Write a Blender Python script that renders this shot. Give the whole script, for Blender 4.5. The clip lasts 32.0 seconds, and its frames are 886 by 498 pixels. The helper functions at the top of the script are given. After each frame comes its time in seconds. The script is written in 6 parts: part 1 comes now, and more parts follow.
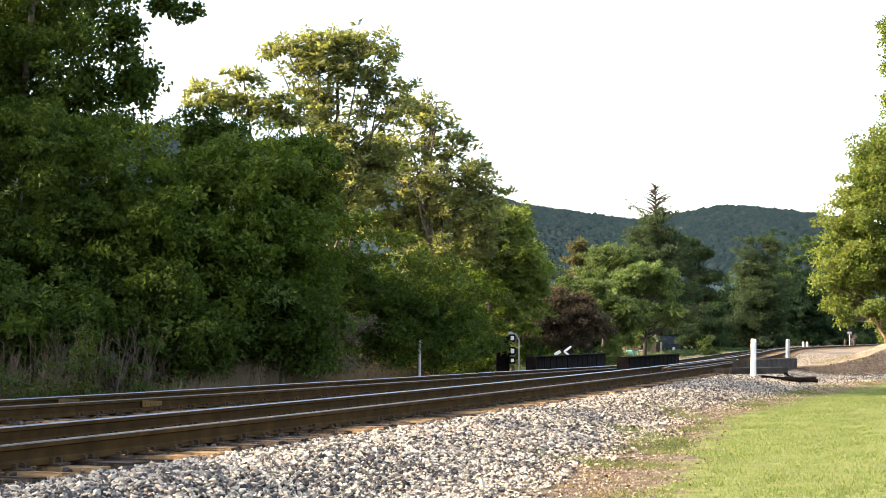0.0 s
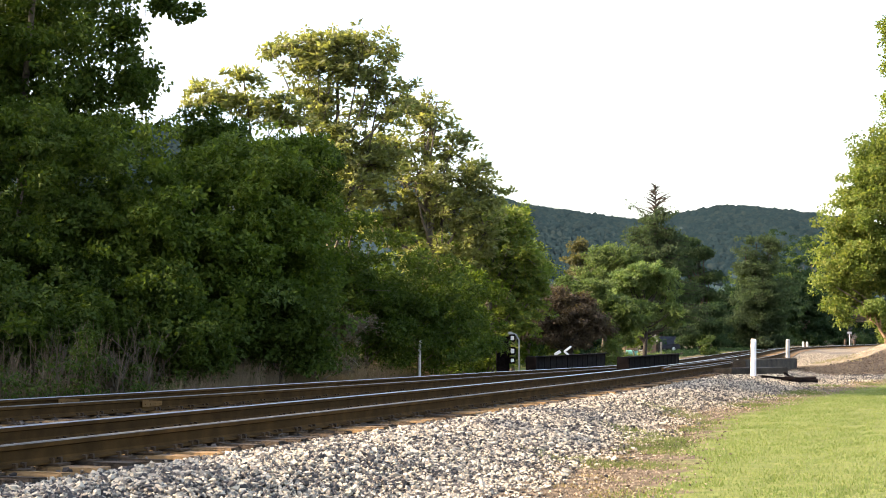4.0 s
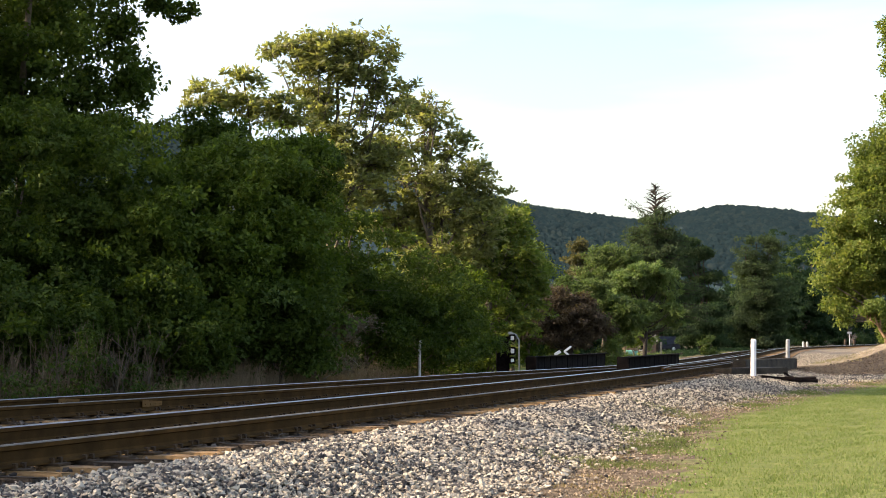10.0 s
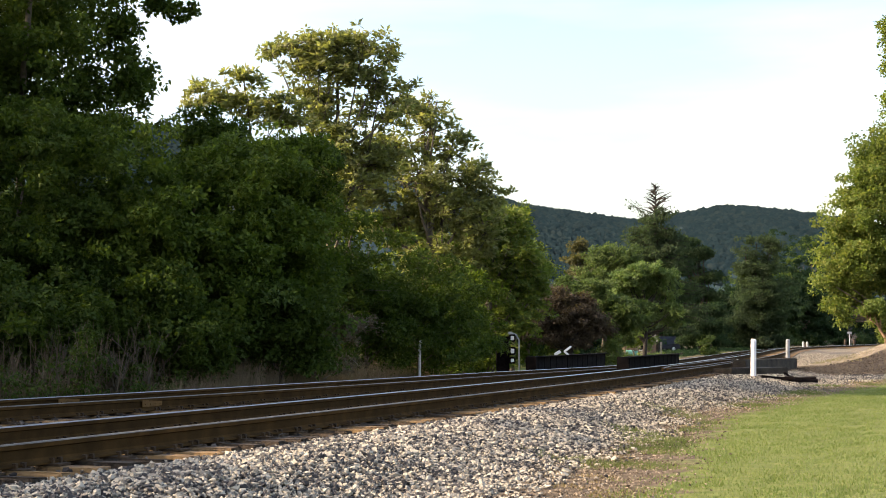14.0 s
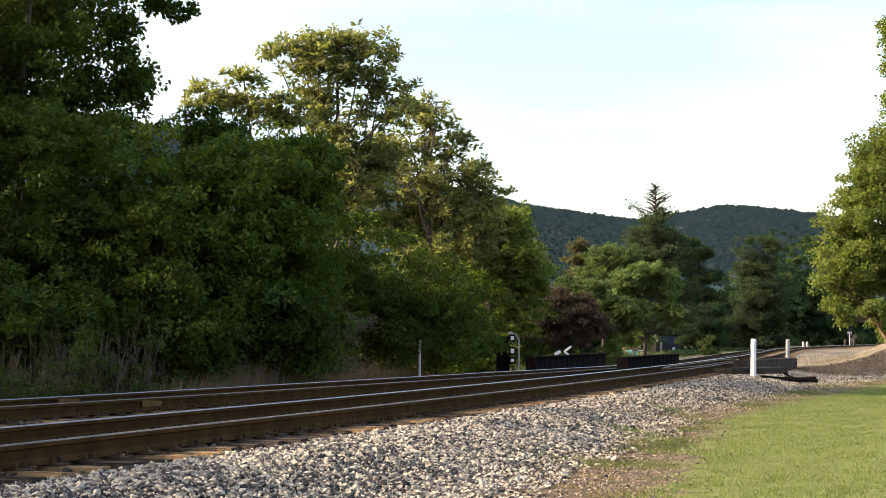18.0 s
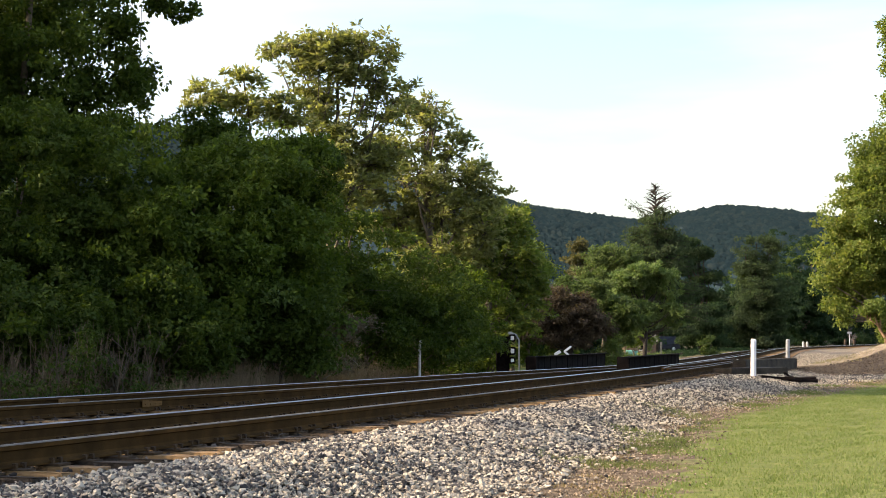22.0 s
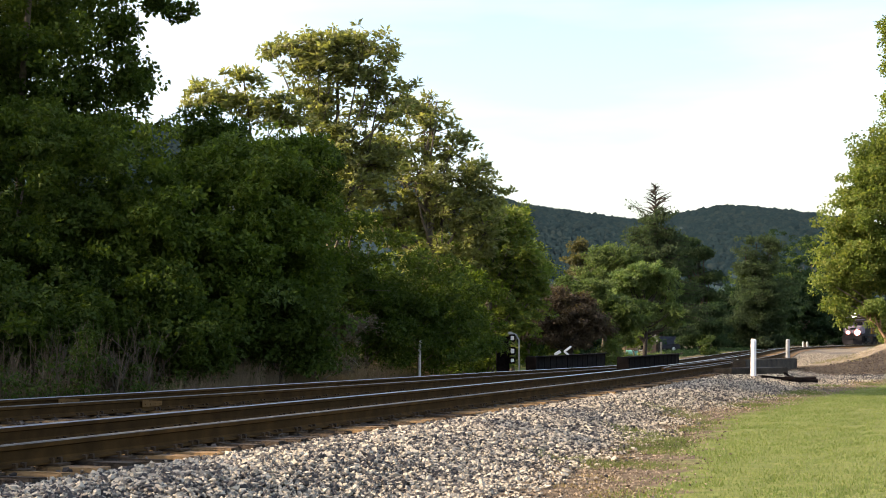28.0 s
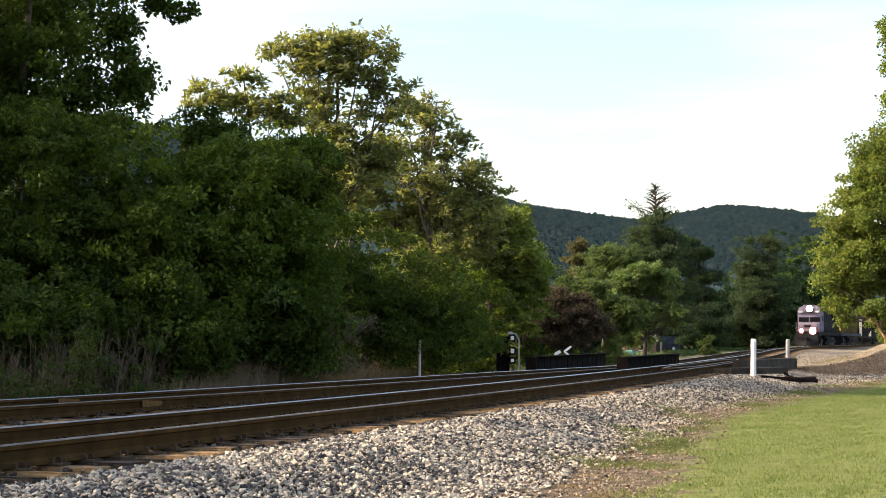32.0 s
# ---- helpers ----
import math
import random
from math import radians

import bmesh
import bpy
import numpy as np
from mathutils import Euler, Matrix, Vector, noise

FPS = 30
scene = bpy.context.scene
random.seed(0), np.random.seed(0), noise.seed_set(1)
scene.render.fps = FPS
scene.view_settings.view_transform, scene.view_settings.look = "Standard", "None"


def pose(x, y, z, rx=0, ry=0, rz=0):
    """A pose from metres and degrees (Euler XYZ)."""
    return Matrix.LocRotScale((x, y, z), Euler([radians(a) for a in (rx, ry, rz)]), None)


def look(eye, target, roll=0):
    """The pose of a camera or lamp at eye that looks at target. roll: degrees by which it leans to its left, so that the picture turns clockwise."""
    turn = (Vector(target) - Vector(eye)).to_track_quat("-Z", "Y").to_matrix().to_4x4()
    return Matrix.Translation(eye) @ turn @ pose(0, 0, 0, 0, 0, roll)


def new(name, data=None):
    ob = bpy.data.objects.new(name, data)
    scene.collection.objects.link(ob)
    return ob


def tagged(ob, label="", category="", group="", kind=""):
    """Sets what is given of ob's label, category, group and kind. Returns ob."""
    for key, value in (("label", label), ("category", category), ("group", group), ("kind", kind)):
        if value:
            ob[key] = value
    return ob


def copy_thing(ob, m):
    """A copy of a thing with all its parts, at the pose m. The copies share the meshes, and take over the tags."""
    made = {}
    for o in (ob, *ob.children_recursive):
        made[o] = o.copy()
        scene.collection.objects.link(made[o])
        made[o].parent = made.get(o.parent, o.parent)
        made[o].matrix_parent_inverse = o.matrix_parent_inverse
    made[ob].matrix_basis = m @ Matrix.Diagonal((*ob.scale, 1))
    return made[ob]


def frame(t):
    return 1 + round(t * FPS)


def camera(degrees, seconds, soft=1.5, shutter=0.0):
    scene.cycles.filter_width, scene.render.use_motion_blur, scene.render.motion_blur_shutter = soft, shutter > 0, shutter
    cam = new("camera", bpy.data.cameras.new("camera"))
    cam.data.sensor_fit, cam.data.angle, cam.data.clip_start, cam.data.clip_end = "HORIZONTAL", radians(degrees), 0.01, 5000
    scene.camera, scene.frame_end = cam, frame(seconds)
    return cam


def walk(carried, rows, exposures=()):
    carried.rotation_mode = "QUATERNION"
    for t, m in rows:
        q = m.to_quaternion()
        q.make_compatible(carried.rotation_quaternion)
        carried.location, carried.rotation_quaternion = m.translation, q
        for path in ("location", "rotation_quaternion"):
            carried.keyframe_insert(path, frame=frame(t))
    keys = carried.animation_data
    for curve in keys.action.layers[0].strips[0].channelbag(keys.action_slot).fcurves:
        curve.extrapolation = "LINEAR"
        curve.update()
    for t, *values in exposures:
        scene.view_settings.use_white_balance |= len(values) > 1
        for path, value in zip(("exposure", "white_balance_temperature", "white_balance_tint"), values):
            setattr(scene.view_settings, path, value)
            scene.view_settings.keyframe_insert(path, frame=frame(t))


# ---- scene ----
# ---------------- camera ----------------
cam = camera(32.8, 32.0, soft=0.95)
EYE = (0.0, 0.0, 1.55)
STAND = pose(*EYE, 90 + 3.431, 0, 0)
walk(cam, [(0.0, STAND), (32.0, STAND)],
     exposures=[(0.0, 1.5, 7400, 16), (3.5, 1.45, 7400, 16), (6.0, 1.35, 7400, 16), (7.0, 1.28, 7400, 16), (8.0, 1.03, 7400, 16), (9.0, 0.9, 7400, 16), (12.0, 0.84, 7400, 16), (20.0, 0.8, 7400, 16), (32.0, 0.8, 7400, 16)])

# ---------------- world and sun ----------------
SUN_DIR = Vector((-0.98, -0.06, 0.0)).normalized()
SUN_EL = radians(30)
world = bpy.data.worlds.new("sky")
scene.world = world
world.use_nodes = True
wt = world.node_tree
sky = wt.nodes.new("ShaderNodeTexSky")
sky.sky_type = "NISHITA"
sky.sun_disc = False
sky.sun_elevation = SUN_EL
sky.sun_rotation = math.atan2(SUN_DIR.x, SUN_DIR.y)
sky.air_density, sky.dust_density, sky.ozone_density = 1.0, 3.0, 1.0
bg = wt.nodes["Background"]
bg.inputs["Strength"].default_value = 0.23
# thin streaks of high cloud over the blue
sky_dir = wt.nodes.new("ShaderNodeTexCoord")
streak = wt.nodes.new("ShaderNodeMapping")
streak.inputs["Scale"].default_value = (-1.6, 1.6, 9.0)
streak.inputs["Rotation"].default_value = (0.0, 0.12, 0.0)
cloud = wt.nodes.new("ShaderNodeTexNoise")
cloud.inputs["Scale"].default_value, cloud.inputs["Detail"].default_value = 1.7, 5
cover_ = wt.nodes.new("ShaderNodeMapRange")
cover_.inputs["From Min"].default_value, cover_.inputs["From Max"].default_value = 0.36, 0.62
veil = wt.nodes.new("ShaderNodeMixRGB")
veil.inputs["Color1"].default_value, veil.inputs["Color2"].default_value = (0.9, 0.98, 1.04, 1), (1.25, 1.2, 1.14, 1)
mixed = wt.nodes.new("ShaderNodeMixRGB")
mixed.blend_type = "MULTIPLY"
mixed.inputs["Fac"].default_value = 1.0
wt.links.new(sky_dir.outputs["Generated"], streak.inputs["Vector"])
wt.links.new(streak.outputs[0], cloud.inputs["Vector"])
wt.links.new(cloud.outputs["Fac"], cover_.inputs["Value"])
wt.links.new(cover_.outputs[0], veil.inputs["Fac"])
wt.links.new(sky.outputs[0], mixed.inputs["Color1"])
wt.links.new(veil.outputs[0], mixed.inputs["Color2"])
wt.links.new(mixed.outputs[0], bg.inputs["Color"])

sun_data = bpy.data.lights.new("sun", "SUN")
sun_data.energy, sun_data.angle, sun_data.color = 5.0, radians(0.6), (1.0, 0.85, 0.66)
sun = new("sun", sun_data)
to_sun = Vector((SUN_DIR.x * math.cos(SUN_EL), SUN_DIR.y * math.cos(SUN_EL), math.sin(SUN_EL)))
sun.matrix_basis = look(to_sun * 100, (0, 0, 0))

# ---------------- materials ----------------
def material(name, c1, c2, scale=8.0, rough=0.8, metal=0.0, bump=0.2, fine=60.0, c3=None, spec=0.3, per="", amount=0.35, broad=0.0):
    """Two colours mixed by coarse noise, grain and relief by fine noise; per: 'object' or 'island' varies the pieces."""
    m = bpy.data.materials.new(name)
    m.use_nodes = True
    nt = m.node_tree
    n, l = nt.nodes, nt.links
    b = n["Principled BSDF"]
    b.inputs["Roughness"].default_value = rough
    b.inputs["Metallic"].default_value = metal
    b.inputs["Specular IOR Level"].default_value = spec
    tc = n.new("ShaderNodeTexCoord")
    n1 = n.new("ShaderNodeTexNoise")
    n1.inputs["Scale"].default_value, n1.inputs["Detail"].default_value = scale, 5
    n2 = n.new("ShaderNodeTexNoise")
    n2.inputs["Scale"].default_value, n2.inputs["Detail"].default_value = fine, 3
    src = tc.outputs["Object"]
    l.new(src, n1.inputs["Vector"])
    l.new(src, n2.inputs["Vector"])
    ramp = n.new("ShaderNodeValToRGB")
    ramp.color_ramp.elements[0].position, ramp.color_ramp.elements[1].position = 0.32, 0.68
    ramp.color_ramp.elements[0].color = (*c1, 1)
    ramp.color_ramp.elements[1].color = (*c2, 1)
    if c3:
        e = ramp.color_ramp.elements.new(0.5)
        e.color = (*c3, 1)
    mixv = n.new("ShaderNodeMath")
    mixv.operation = "ADD"
    l.new(n1.outputs["Fac"], mixv.inputs[0])
    last = mixv.outputs[0]
    sub = n.new("ShaderNodeMath")
    sub.operation = "MULTIPLY_ADD"
    sub.inputs[1].default_value, sub.inputs[2].default_value = 0.4, -0.2
    l.new(n2.outputs["Fac"], sub.inputs[0])
    l.new(sub.outputs[0], mixv.inputs[1])
    if per:
        if per == "object":
            r = n.new("ShaderNodeObjectInfo").outputs["Random"]
        else:
            r = n.new("ShaderNodeNewGeometry").outputs["Random Per Island"]
        k = n.new("ShaderNodeMath")
        k.operation = "MULTIPLY_ADD"
        k.inputs[1].default_value, k.inputs[2].default_value = amount * 2, -amount
        l.new(r, k.inputs[0])
        a = n.new("ShaderNodeMath")
        a.operation = "ADD"
        l.new(last, a.inputs[0])
        l.new(k.outputs[0], a.inputs[1])
        last = a.outputs[0]
    if broad:
        n3 = n.new("ShaderNodeTexNoise")
        n3.inputs["Scale"].default_value, n3.inputs["Detail"].default_value = 0.9, 3
        l.new(src, n3.inputs["Vector"])
        k = n.new("ShaderNodeMath")
        k.operation = "MULTIPLY_ADD"
        k.inputs[1].default_value, k.inputs[2].default_value = broad * 2, -broad
        l.new(n3.outputs["Fac"], k.inputs[0])
        a = n.new("ShaderNodeMath")
        a.operation = "ADD"
        l.new(last, a.inputs[0])
        l.new(k.outputs[0], a.inputs[1])
        last = a.outputs[0]
    l.new(last, ramp.inputs["Fac"])
    l.new(ramp.outputs["Color"], b.inputs["Base Color"])
    if bump:
        bp = n.new("ShaderNodeBump")
        bp.inputs["Strength"].default_value, bp.inputs["Distance"].default_value = bump, 0.02
        l.new(n2.outputs["Fac"], bp.inputs["Height"])
        l.new(bp.outputs["Normal"], b.inputs["Normal"])
    return m


def leaf_material(name, c1, c2, c3, glow=0.35, spec=0.22, tint=(1.7, 1.8, 0.75)):
    """Leaves: gloss on top, light that passes through; every leaf takes its own tone."""
    m = bpy.data.materials.new(name)
    m.use_nodes = True
    nt = m.node_tree
    n, l = nt.nodes, nt.links
    b = n["Principled BSDF"]
    b.inputs["Roughness"].default_value = 0.55
    b.inputs["Specular IOR Level"].default_value = spec
    geo = n.new("ShaderNodeNewGeometry")
    tc = n.new("ShaderNodeTexCoord")
    ns = n.new("ShaderNodeTexNoise")
    ns.inputs["Scale"].default_value, ns.inputs["Detail"].default_value = 0.5, 3
    l.new(tc.outputs["Object"], ns.inputs["Vector"])
    mx = n.new("ShaderNodeMath")
    mx.operation = "MULTIPLY_ADD"
    mx.inputs[1].default_value = 0.55
    l.new(geo.outputs["Random Per Island"], mx.inputs[0])
    k = n.new("ShaderNodeMath")
    k.operation = "MULTIPLY_ADD"
    k.inputs[1].default_value, k.inputs[2].default_value = 0.9, -0.22
    l.new(ns.outputs["Fac"], k.inputs[0])
    l.new(k.outputs[0], mx.inputs[2])
    ramp = n.new("ShaderNodeValToRGB")
    ramp.color_ramp.elements[0].position, ramp.color_ramp.elements[1].position = 0.15, 0.9
    ramp.color_ramp.elements[0].color, ramp.color_ramp.elements[1].color = (*c1, 1), (*c3, 1)
    e = ramp.color_ramp.elements.new(0.5)
    e.color = (*c2, 1)
    l.new(mx.outputs[0], ramp.inputs["Fac"])
    l.new(ramp.outputs["Color"], b.inputs["Base Color"])
    tr = n.new("ShaderNodeBsdfTranslucent")
    br = n.new("ShaderNodeMixRGB")
    br.blend_type = "MULTIPLY"
    br.inputs["Fac"].default_value = 1.0
    br.inputs["Color2"].default_value = (*tint, 1)
    l.new(ramp.outputs["Color"], br.inputs["Color1"])
    l.new(br.outputs[0], tr.inputs["Color"])
    mix = n.new("ShaderNodeMixShader")
    mix.inputs["Fac"].default_value = glow
    l.new(b.outputs[0], mix.inputs[1])
    l.new(tr.outputs[0], mix.inputs[2])
    l.new(mix.outputs[0], n["Material Output"].inputs["Surface"])
    return m


def glow_material(name, colour, strength):
    m = bpy.data.materials.new(name)
    m.use_nodes = True
    b = m.node_tree.nodes["Principled BSDF"]
    b.inputs["Base Color"].default_value = (0.9, 0.9, 0.9, 1)
    b.inputs["Emission Color"].default_value = (*colour, 1)
    b.inputs["Emission Strength"].default_value = strength
    return m


M_DULLTOP = material("worn_rail_top", (0.12, 0.105, 0.085), (0.22, 0.2, 0.165), 3, 0.55, 0.7, 0.05, 40)
M_POLISHED = material("polished_rail_top", (0.34, 0.33, 0.315), (0.47, 0.455, 0.44), 3, 0.28, 1.0, 0.02, 40)
M_RUST = material("rail_rust", (0.044, 0.024, 0.0085), (0.085, 0.046, 0.016), 4, 0.95, 0.0, 0.25, 90, c3=(0.06, 0.033, 0.012), spec=0.05)
# Web rust toned darker to stand for shade under the rail head.
M_WEB = material("rail_web_shaded_rust", (0.034, 0.019, 0.0075), (0.066, 0.036, 0.0135), 4, 0.95, 0.0, 0.2, 90, c3=(0.046, 0.026, 0.01), spec=0.05)
M_TIE = material("tie_wood", (0.03, 0.022, 0.015), (0.24, 0.15, 0.07), 3, 0.9, 0.0, 0.8, 30, c3=(0.07, 0.049, 0.031), per="object", amount=0.3)
M_PLATE = material("tie_plate_rust", (0.035, 0.021, 0.011), (0.065, 0.039, 0.019), 14, 0.85, 0.0, 0.2, 90)
M_STONE = material("ballast_stone", (0.058, 0.056, 0.057), (0.44, 0.395, 0.315), 12, 0.95, 0.0, 0.25, 80, c3=(0.215, 0.195, 0.162), per="island", amount=0.37, spec=0.12, broad=0.3)
M_PEBBLE = material("tan_pebble", (0.09, 0.07, 0.05), (0.36, 0.29, 0.21), 12, 0.95, 0.0, 0.2, 80, c3=(0.19, 0.15, 0.11), per="island", amount=0.35, spec=0.1)
M_STONEDIRTY = material("dirty_ballast_stone", (0.035, 0.03, 0.026), (0.17, 0.14, 0.115), 12, 0.95, 0.0, 0.2, 80, c3=(0.08, 0.066, 0.055), per="island", amount=0.4)
M_GRASSBLADE = leaf_material("grass_blade", (0.104, 0.148, 0.043), (0.13, 0.17, 0.056), (0.17, 0.196, 0.075), 0.3)
M_CONCRETE = material("old_concrete", (0.022, 0.017, 0.012), (0.07, 0.054, 0.038), 2, 0.9, 0.0, 0.4, 30)
M_GIRDER = material("dark_girder_paint", (0.004, 0.0035, 0.0035), (0.01, 0.008, 0.008), 3, 0.9, 0.0, 0.2, 40, spec=0.05)
M_POST = material("white_post_paint", (0.72, 0.7, 0.7), (0.86, 0.84, 0.84), 3, 0.6, 0.0, 0.1, 40)
M_POSTGREY = material("grey_post_paint", (0.22, 0.23, 0.235), (0.33, 0.335, 0.34), 3, 0.8, 0.0, 0.1, 40, spec=0.15)
M_GALV = material("grey_metal", (0.35, 0.36, 0.37), (0.5, 0.5, 0.51), 6, 0.5, 0.6, 0.1, 40)
M_BARK = material("bark", (0.05, 0.042, 0.034), (0.16, 0.135, 0.11), 4, 0.95, 0.0, 0.8, 25)
M_BARKDARK = material("dark_bark", (0.018, 0.015, 0.013), (0.05, 0.042, 0.035), 4, 0.95, 0.0, 0.6, 25)
M_BARKPALE = material("pale_bark", (0.12, 0.1, 0.08), (0.28, 0.24, 0.2), 4, 0.95, 0.0, 0.6, 25)
M_BARKTAN = material("tan_bark", (0.13, 0.085, 0.055), (0.27, 0.18, 0.12), 4, 0.95, 0.0, 0.6, 25)
M_STALK = material("dry_stalk", (0.08, 0.058, 0.038), (0.18, 0.135, 0.09), 2, 0.95, 0.0, 0.2, 30)
M_LEAF = leaf_material("leaf_green", (0.037, 0.062, 0.012), (0.064, 0.1, 0.018), (0.12, 0.16, 0.03), 0.35, 0.08)
# Darkened copy of the green leaf, carrying shade on row and weeds.
M_LEAFDARK = leaf_material("leaf_shaded_dark_green", (0.028, 0.048, 0.011), (0.043, 0.07, 0.015), (0.074, 0.106, 0.022), 0.3, 0.06)
M_LEAFYELLOW = leaf_material("leaf_yellow_green", (0.05, 0.08, 0.024), (0.085, 0.126, 0.036), (0.16, 0.185, 0.062), 0.4)
M_LEAFSTAR = leaf_material("feathery_leaf", (0.1, 0.115, 0.05), (0.16, 0.174, 0.08), (0.25, 0.248, 0.122), 0.48, 0.35)
M_LEAFOLIVE = leaf_material("yellowing_leaf", (0.056, 0.084, 0.022), (0.098, 0.138, 0.036), (0.19, 0.206, 0.064), 0.4, 0.12)
M_LEAFDULL = leaf_material("leaf_dull_green", (0.0491, 0.0728, 0.0283), (0.0714, 0.101, 0.0384), (0.111, 0.143, 0.0568), 0.4, 0.05, tint=(1.5, 1.75, 0.95))
M_WITHERED = leaf_material("withered_leaf", (0.075, 0.058, 0.042), (0.12, 0.094, 0.07), (0.18, 0.145, 0.11), 0.2, 0.04)
M_LEAFBROWN = leaf_material("leaf_brown", (0.044, 0.034, 0.027), (0.07, 0.054, 0.041), (0.105, 0.085, 0.062), 0.25, 0.06)
M_LEAFBRIGHT = leaf_material("leaf_bright_green", (0.06, 0.095, 0.034), (0.098, 0.145, 0.05), (0.155, 0.2, 0.075), 0.35, 0.12, tint=(1.5, 1.75, 0.95))
M_NEEDLE = leaf_material("conifer_needle", (0.037, 0.0537, 0.0346), (0.0461, 0.0647, 0.0414), (0.0577, 0.0781, 0.0479), 0.5, 0.0, tint=(1.5, 1.75, 0.95))
M_PINE = leaf_material("pine_needle", (0.0261, 0.0414, 0.0251), (0.0327, 0.0506, 0.0301), (0.0414, 0.0609, 0.0352), 0.5, 0.0, tint=(1.5, 1.75, 0.95))
M_LEAFRUSSET = leaf_material("russet_leaf", (0.06, 0.063, 0.032), (0.085, 0.085, 0.044), (0.12, 0.112, 0.06), 0.3, 0.05)
# Cool tone puts some distance haze into the far leaves.
M_LEAFFAR = leaf_material("hazy_far_leaf", (0.0171, 0.033, 0.0218), (0.0237, 0.043, 0.0273), (0.0321, 0.054, 0.0328), 0.5, 0.0, tint=(1.5, 1.75, 0.95))
M_BLACK = material("black_paint", (0.012, 0.012, 0.013), (0.03, 0.03, 0.032), 2, 0.45, 0.0, 0.05, 30)
M_GLASS = material("dark_glass", (0.006, 0.006, 0.008), (0.012, 0.012, 0.016), 2, 0.15, 0.0, 0.0, 30, spec=0.2)
M_TAR = material("charred_timber", (0.005, 0.004, 0.004), (0.016, 0.012, 0.011), 8, 0.95, 0.0, 0.4, 40, spec=0.04)
M_RUBBER = material("rubber", (0.012, 0.012, 0.012), (0.03, 0.03, 0.03), 8, 0.8, 0.0, 0.2, 40)


# ---------------- helpers of this scene ----------------
def mesh_of(name, verts, faces, mat_list, smooth=False, idx=None):
    me = bpy.data.meshes.new(name)
    me.from_pydata([tuple(v) for v in verts], [], faces)
    for m in mat_list:
        me.materials.append(m)
    if idx is not None:
        me.polygons.foreach_set("material_index", idx)
    if smooth:
        me.polygons.foreach_set("use_smooth", [True] * len(me.polygons))
    me.update()
    return me


def quads_mesh(name, co, mat_):
    """A mesh of loose faces: co has the shape (n, corners, 3), with three or four corners."""
    n, c = co.shape[:2]
    me = bpy.data.meshes.new(name)
    me.vertices.add(n * c)
    me.vertices.foreach_set("co", np.ascontiguousarray(co, dtype=np.float32).ravel())
    me.loops.add(n * c)
    me.loops.foreach_set("vertex_index", np.arange(n * c, dtype=np.int32))
    me.polygons.add(n)
    me.polygons.foreach_set("loop_start", np.arange(0, n * c, c, dtype=np.int32))
    me.materials.append(mat_)
    me.polygons.foreach_set("use_smooth", np.zeros(n, dtype=bool))
    me.update(calc_edges=True)
    return me


def part(name, bm, mat_, parent, label=""):
    """Links a bmesh (or a mesh) as one mesh object under a thing or a part."""
    if isinstance(bm, bpy.types.Mesh):
        me = bm
    else:
        me = bpy.data.meshes.new(name)
        bm.to_mesh(me)
        bm.free()
        me.materials.append(mat_)
    ob = new(name, me)
    ob.parent = parent
    if label:
        tagged(ob, label)
    return ob


def thing(name, m, label, category, group="", kind=""):
    ob = new(name)
    ob.empty_display_size = 0.2
    ob.matrix_basis = m
    return tagged(ob, label, category, group, kind)


def box(x0, x1, y0, y1, z0, z1, bevel=0.0, bm=None, rot=None):
    own = bm is None
    if own:
        bm = bmesh.new()
    r = bmesh.ops.create_cube(bm, size=1.0)
    vs = r["verts"]
    bmesh.ops.scale(bm, vec=(x1 - x0, y1 - y0, z1 - z0), verts=vs)
    bmesh.ops.translate(bm, vec=((x0 + x1) / 2, (y0 + y1) / 2, (z0 + z1) / 2), verts=vs)
    if rot:
        bmesh.ops.transform(bm, matrix=rot, verts=vs)
    if bevel:
        es = list({e for v in vs for e in v.link_edges})
        bmesh.ops.bevel(bm, geom=es, offset=bevel, segments=2, affect="EDGES")
    return bm


def cyl(r1, r2, z0, z1, seg=12, m=None, bm=None):
    if bm is None:
        bm = bmesh.new()
    r = bmesh.ops.create_cone(bm, cap_ends=True, segments=seg, radius1=r1, radius2=r2, depth=z1 - z0)
    bmesh.ops.translate(bm, vec=(0, 0, (z0 + z1) / 2), verts=r["verts"])
    if m is not None:
        bmesh.ops.transform(bm, matrix=m, verts=r["verts"])
    return bm


def tube(path, radii, seg=6):
    """Vertices and faces of a tapered tube along a list of points."""
    verts, faces = [], []
    pts = [Vector(q) for q in path]
    for i, q in enumerate(pts):
        d = (pts[min(i + 1, len(pts) - 1)] - pts[max(i - 1, 0)]).normalized()
        a = d.cross(Vector((0.31, 0.95, 0.1))).normalized()
        c = d.cross(a)
        for k in range(seg):
            w = 2 * math.pi * k / seg
            verts.append(q + (a * math.cos(w) + c * math.sin(w)) * radii[i])
    for i in range(len(pts) - 1):
        for k in range(seg):
            k2 = (k + 1) % seg
            faces.append((i * seg + k, i * seg + k2, (i + 1) * seg + k2, (i + 1) * seg + k))
    return verts, faces


# ---------------- the line of the track ----------------
STEP = 0.5
ARC = np.arange(-14.0, 760.0, STEP)
BEND = np.interp(ARC, [-14, -10, 0, 15, 40, 80, 110, 130, 165, 195, 225, 260, 320, 760],
                 [-0.0015, -0.0015, -0.0015, -0.00191, -0.00097, -0.00082, 0.0003, 0.00076, 0.00267, 0.00104, -0.00196, 0.0026, 0.0018, 0.0018])
HEAD = 0.37345 + np.cumsum(BEND) * STEP
LX = -8.695 + np.cumsum(np.sin(HEAD)) * STEP
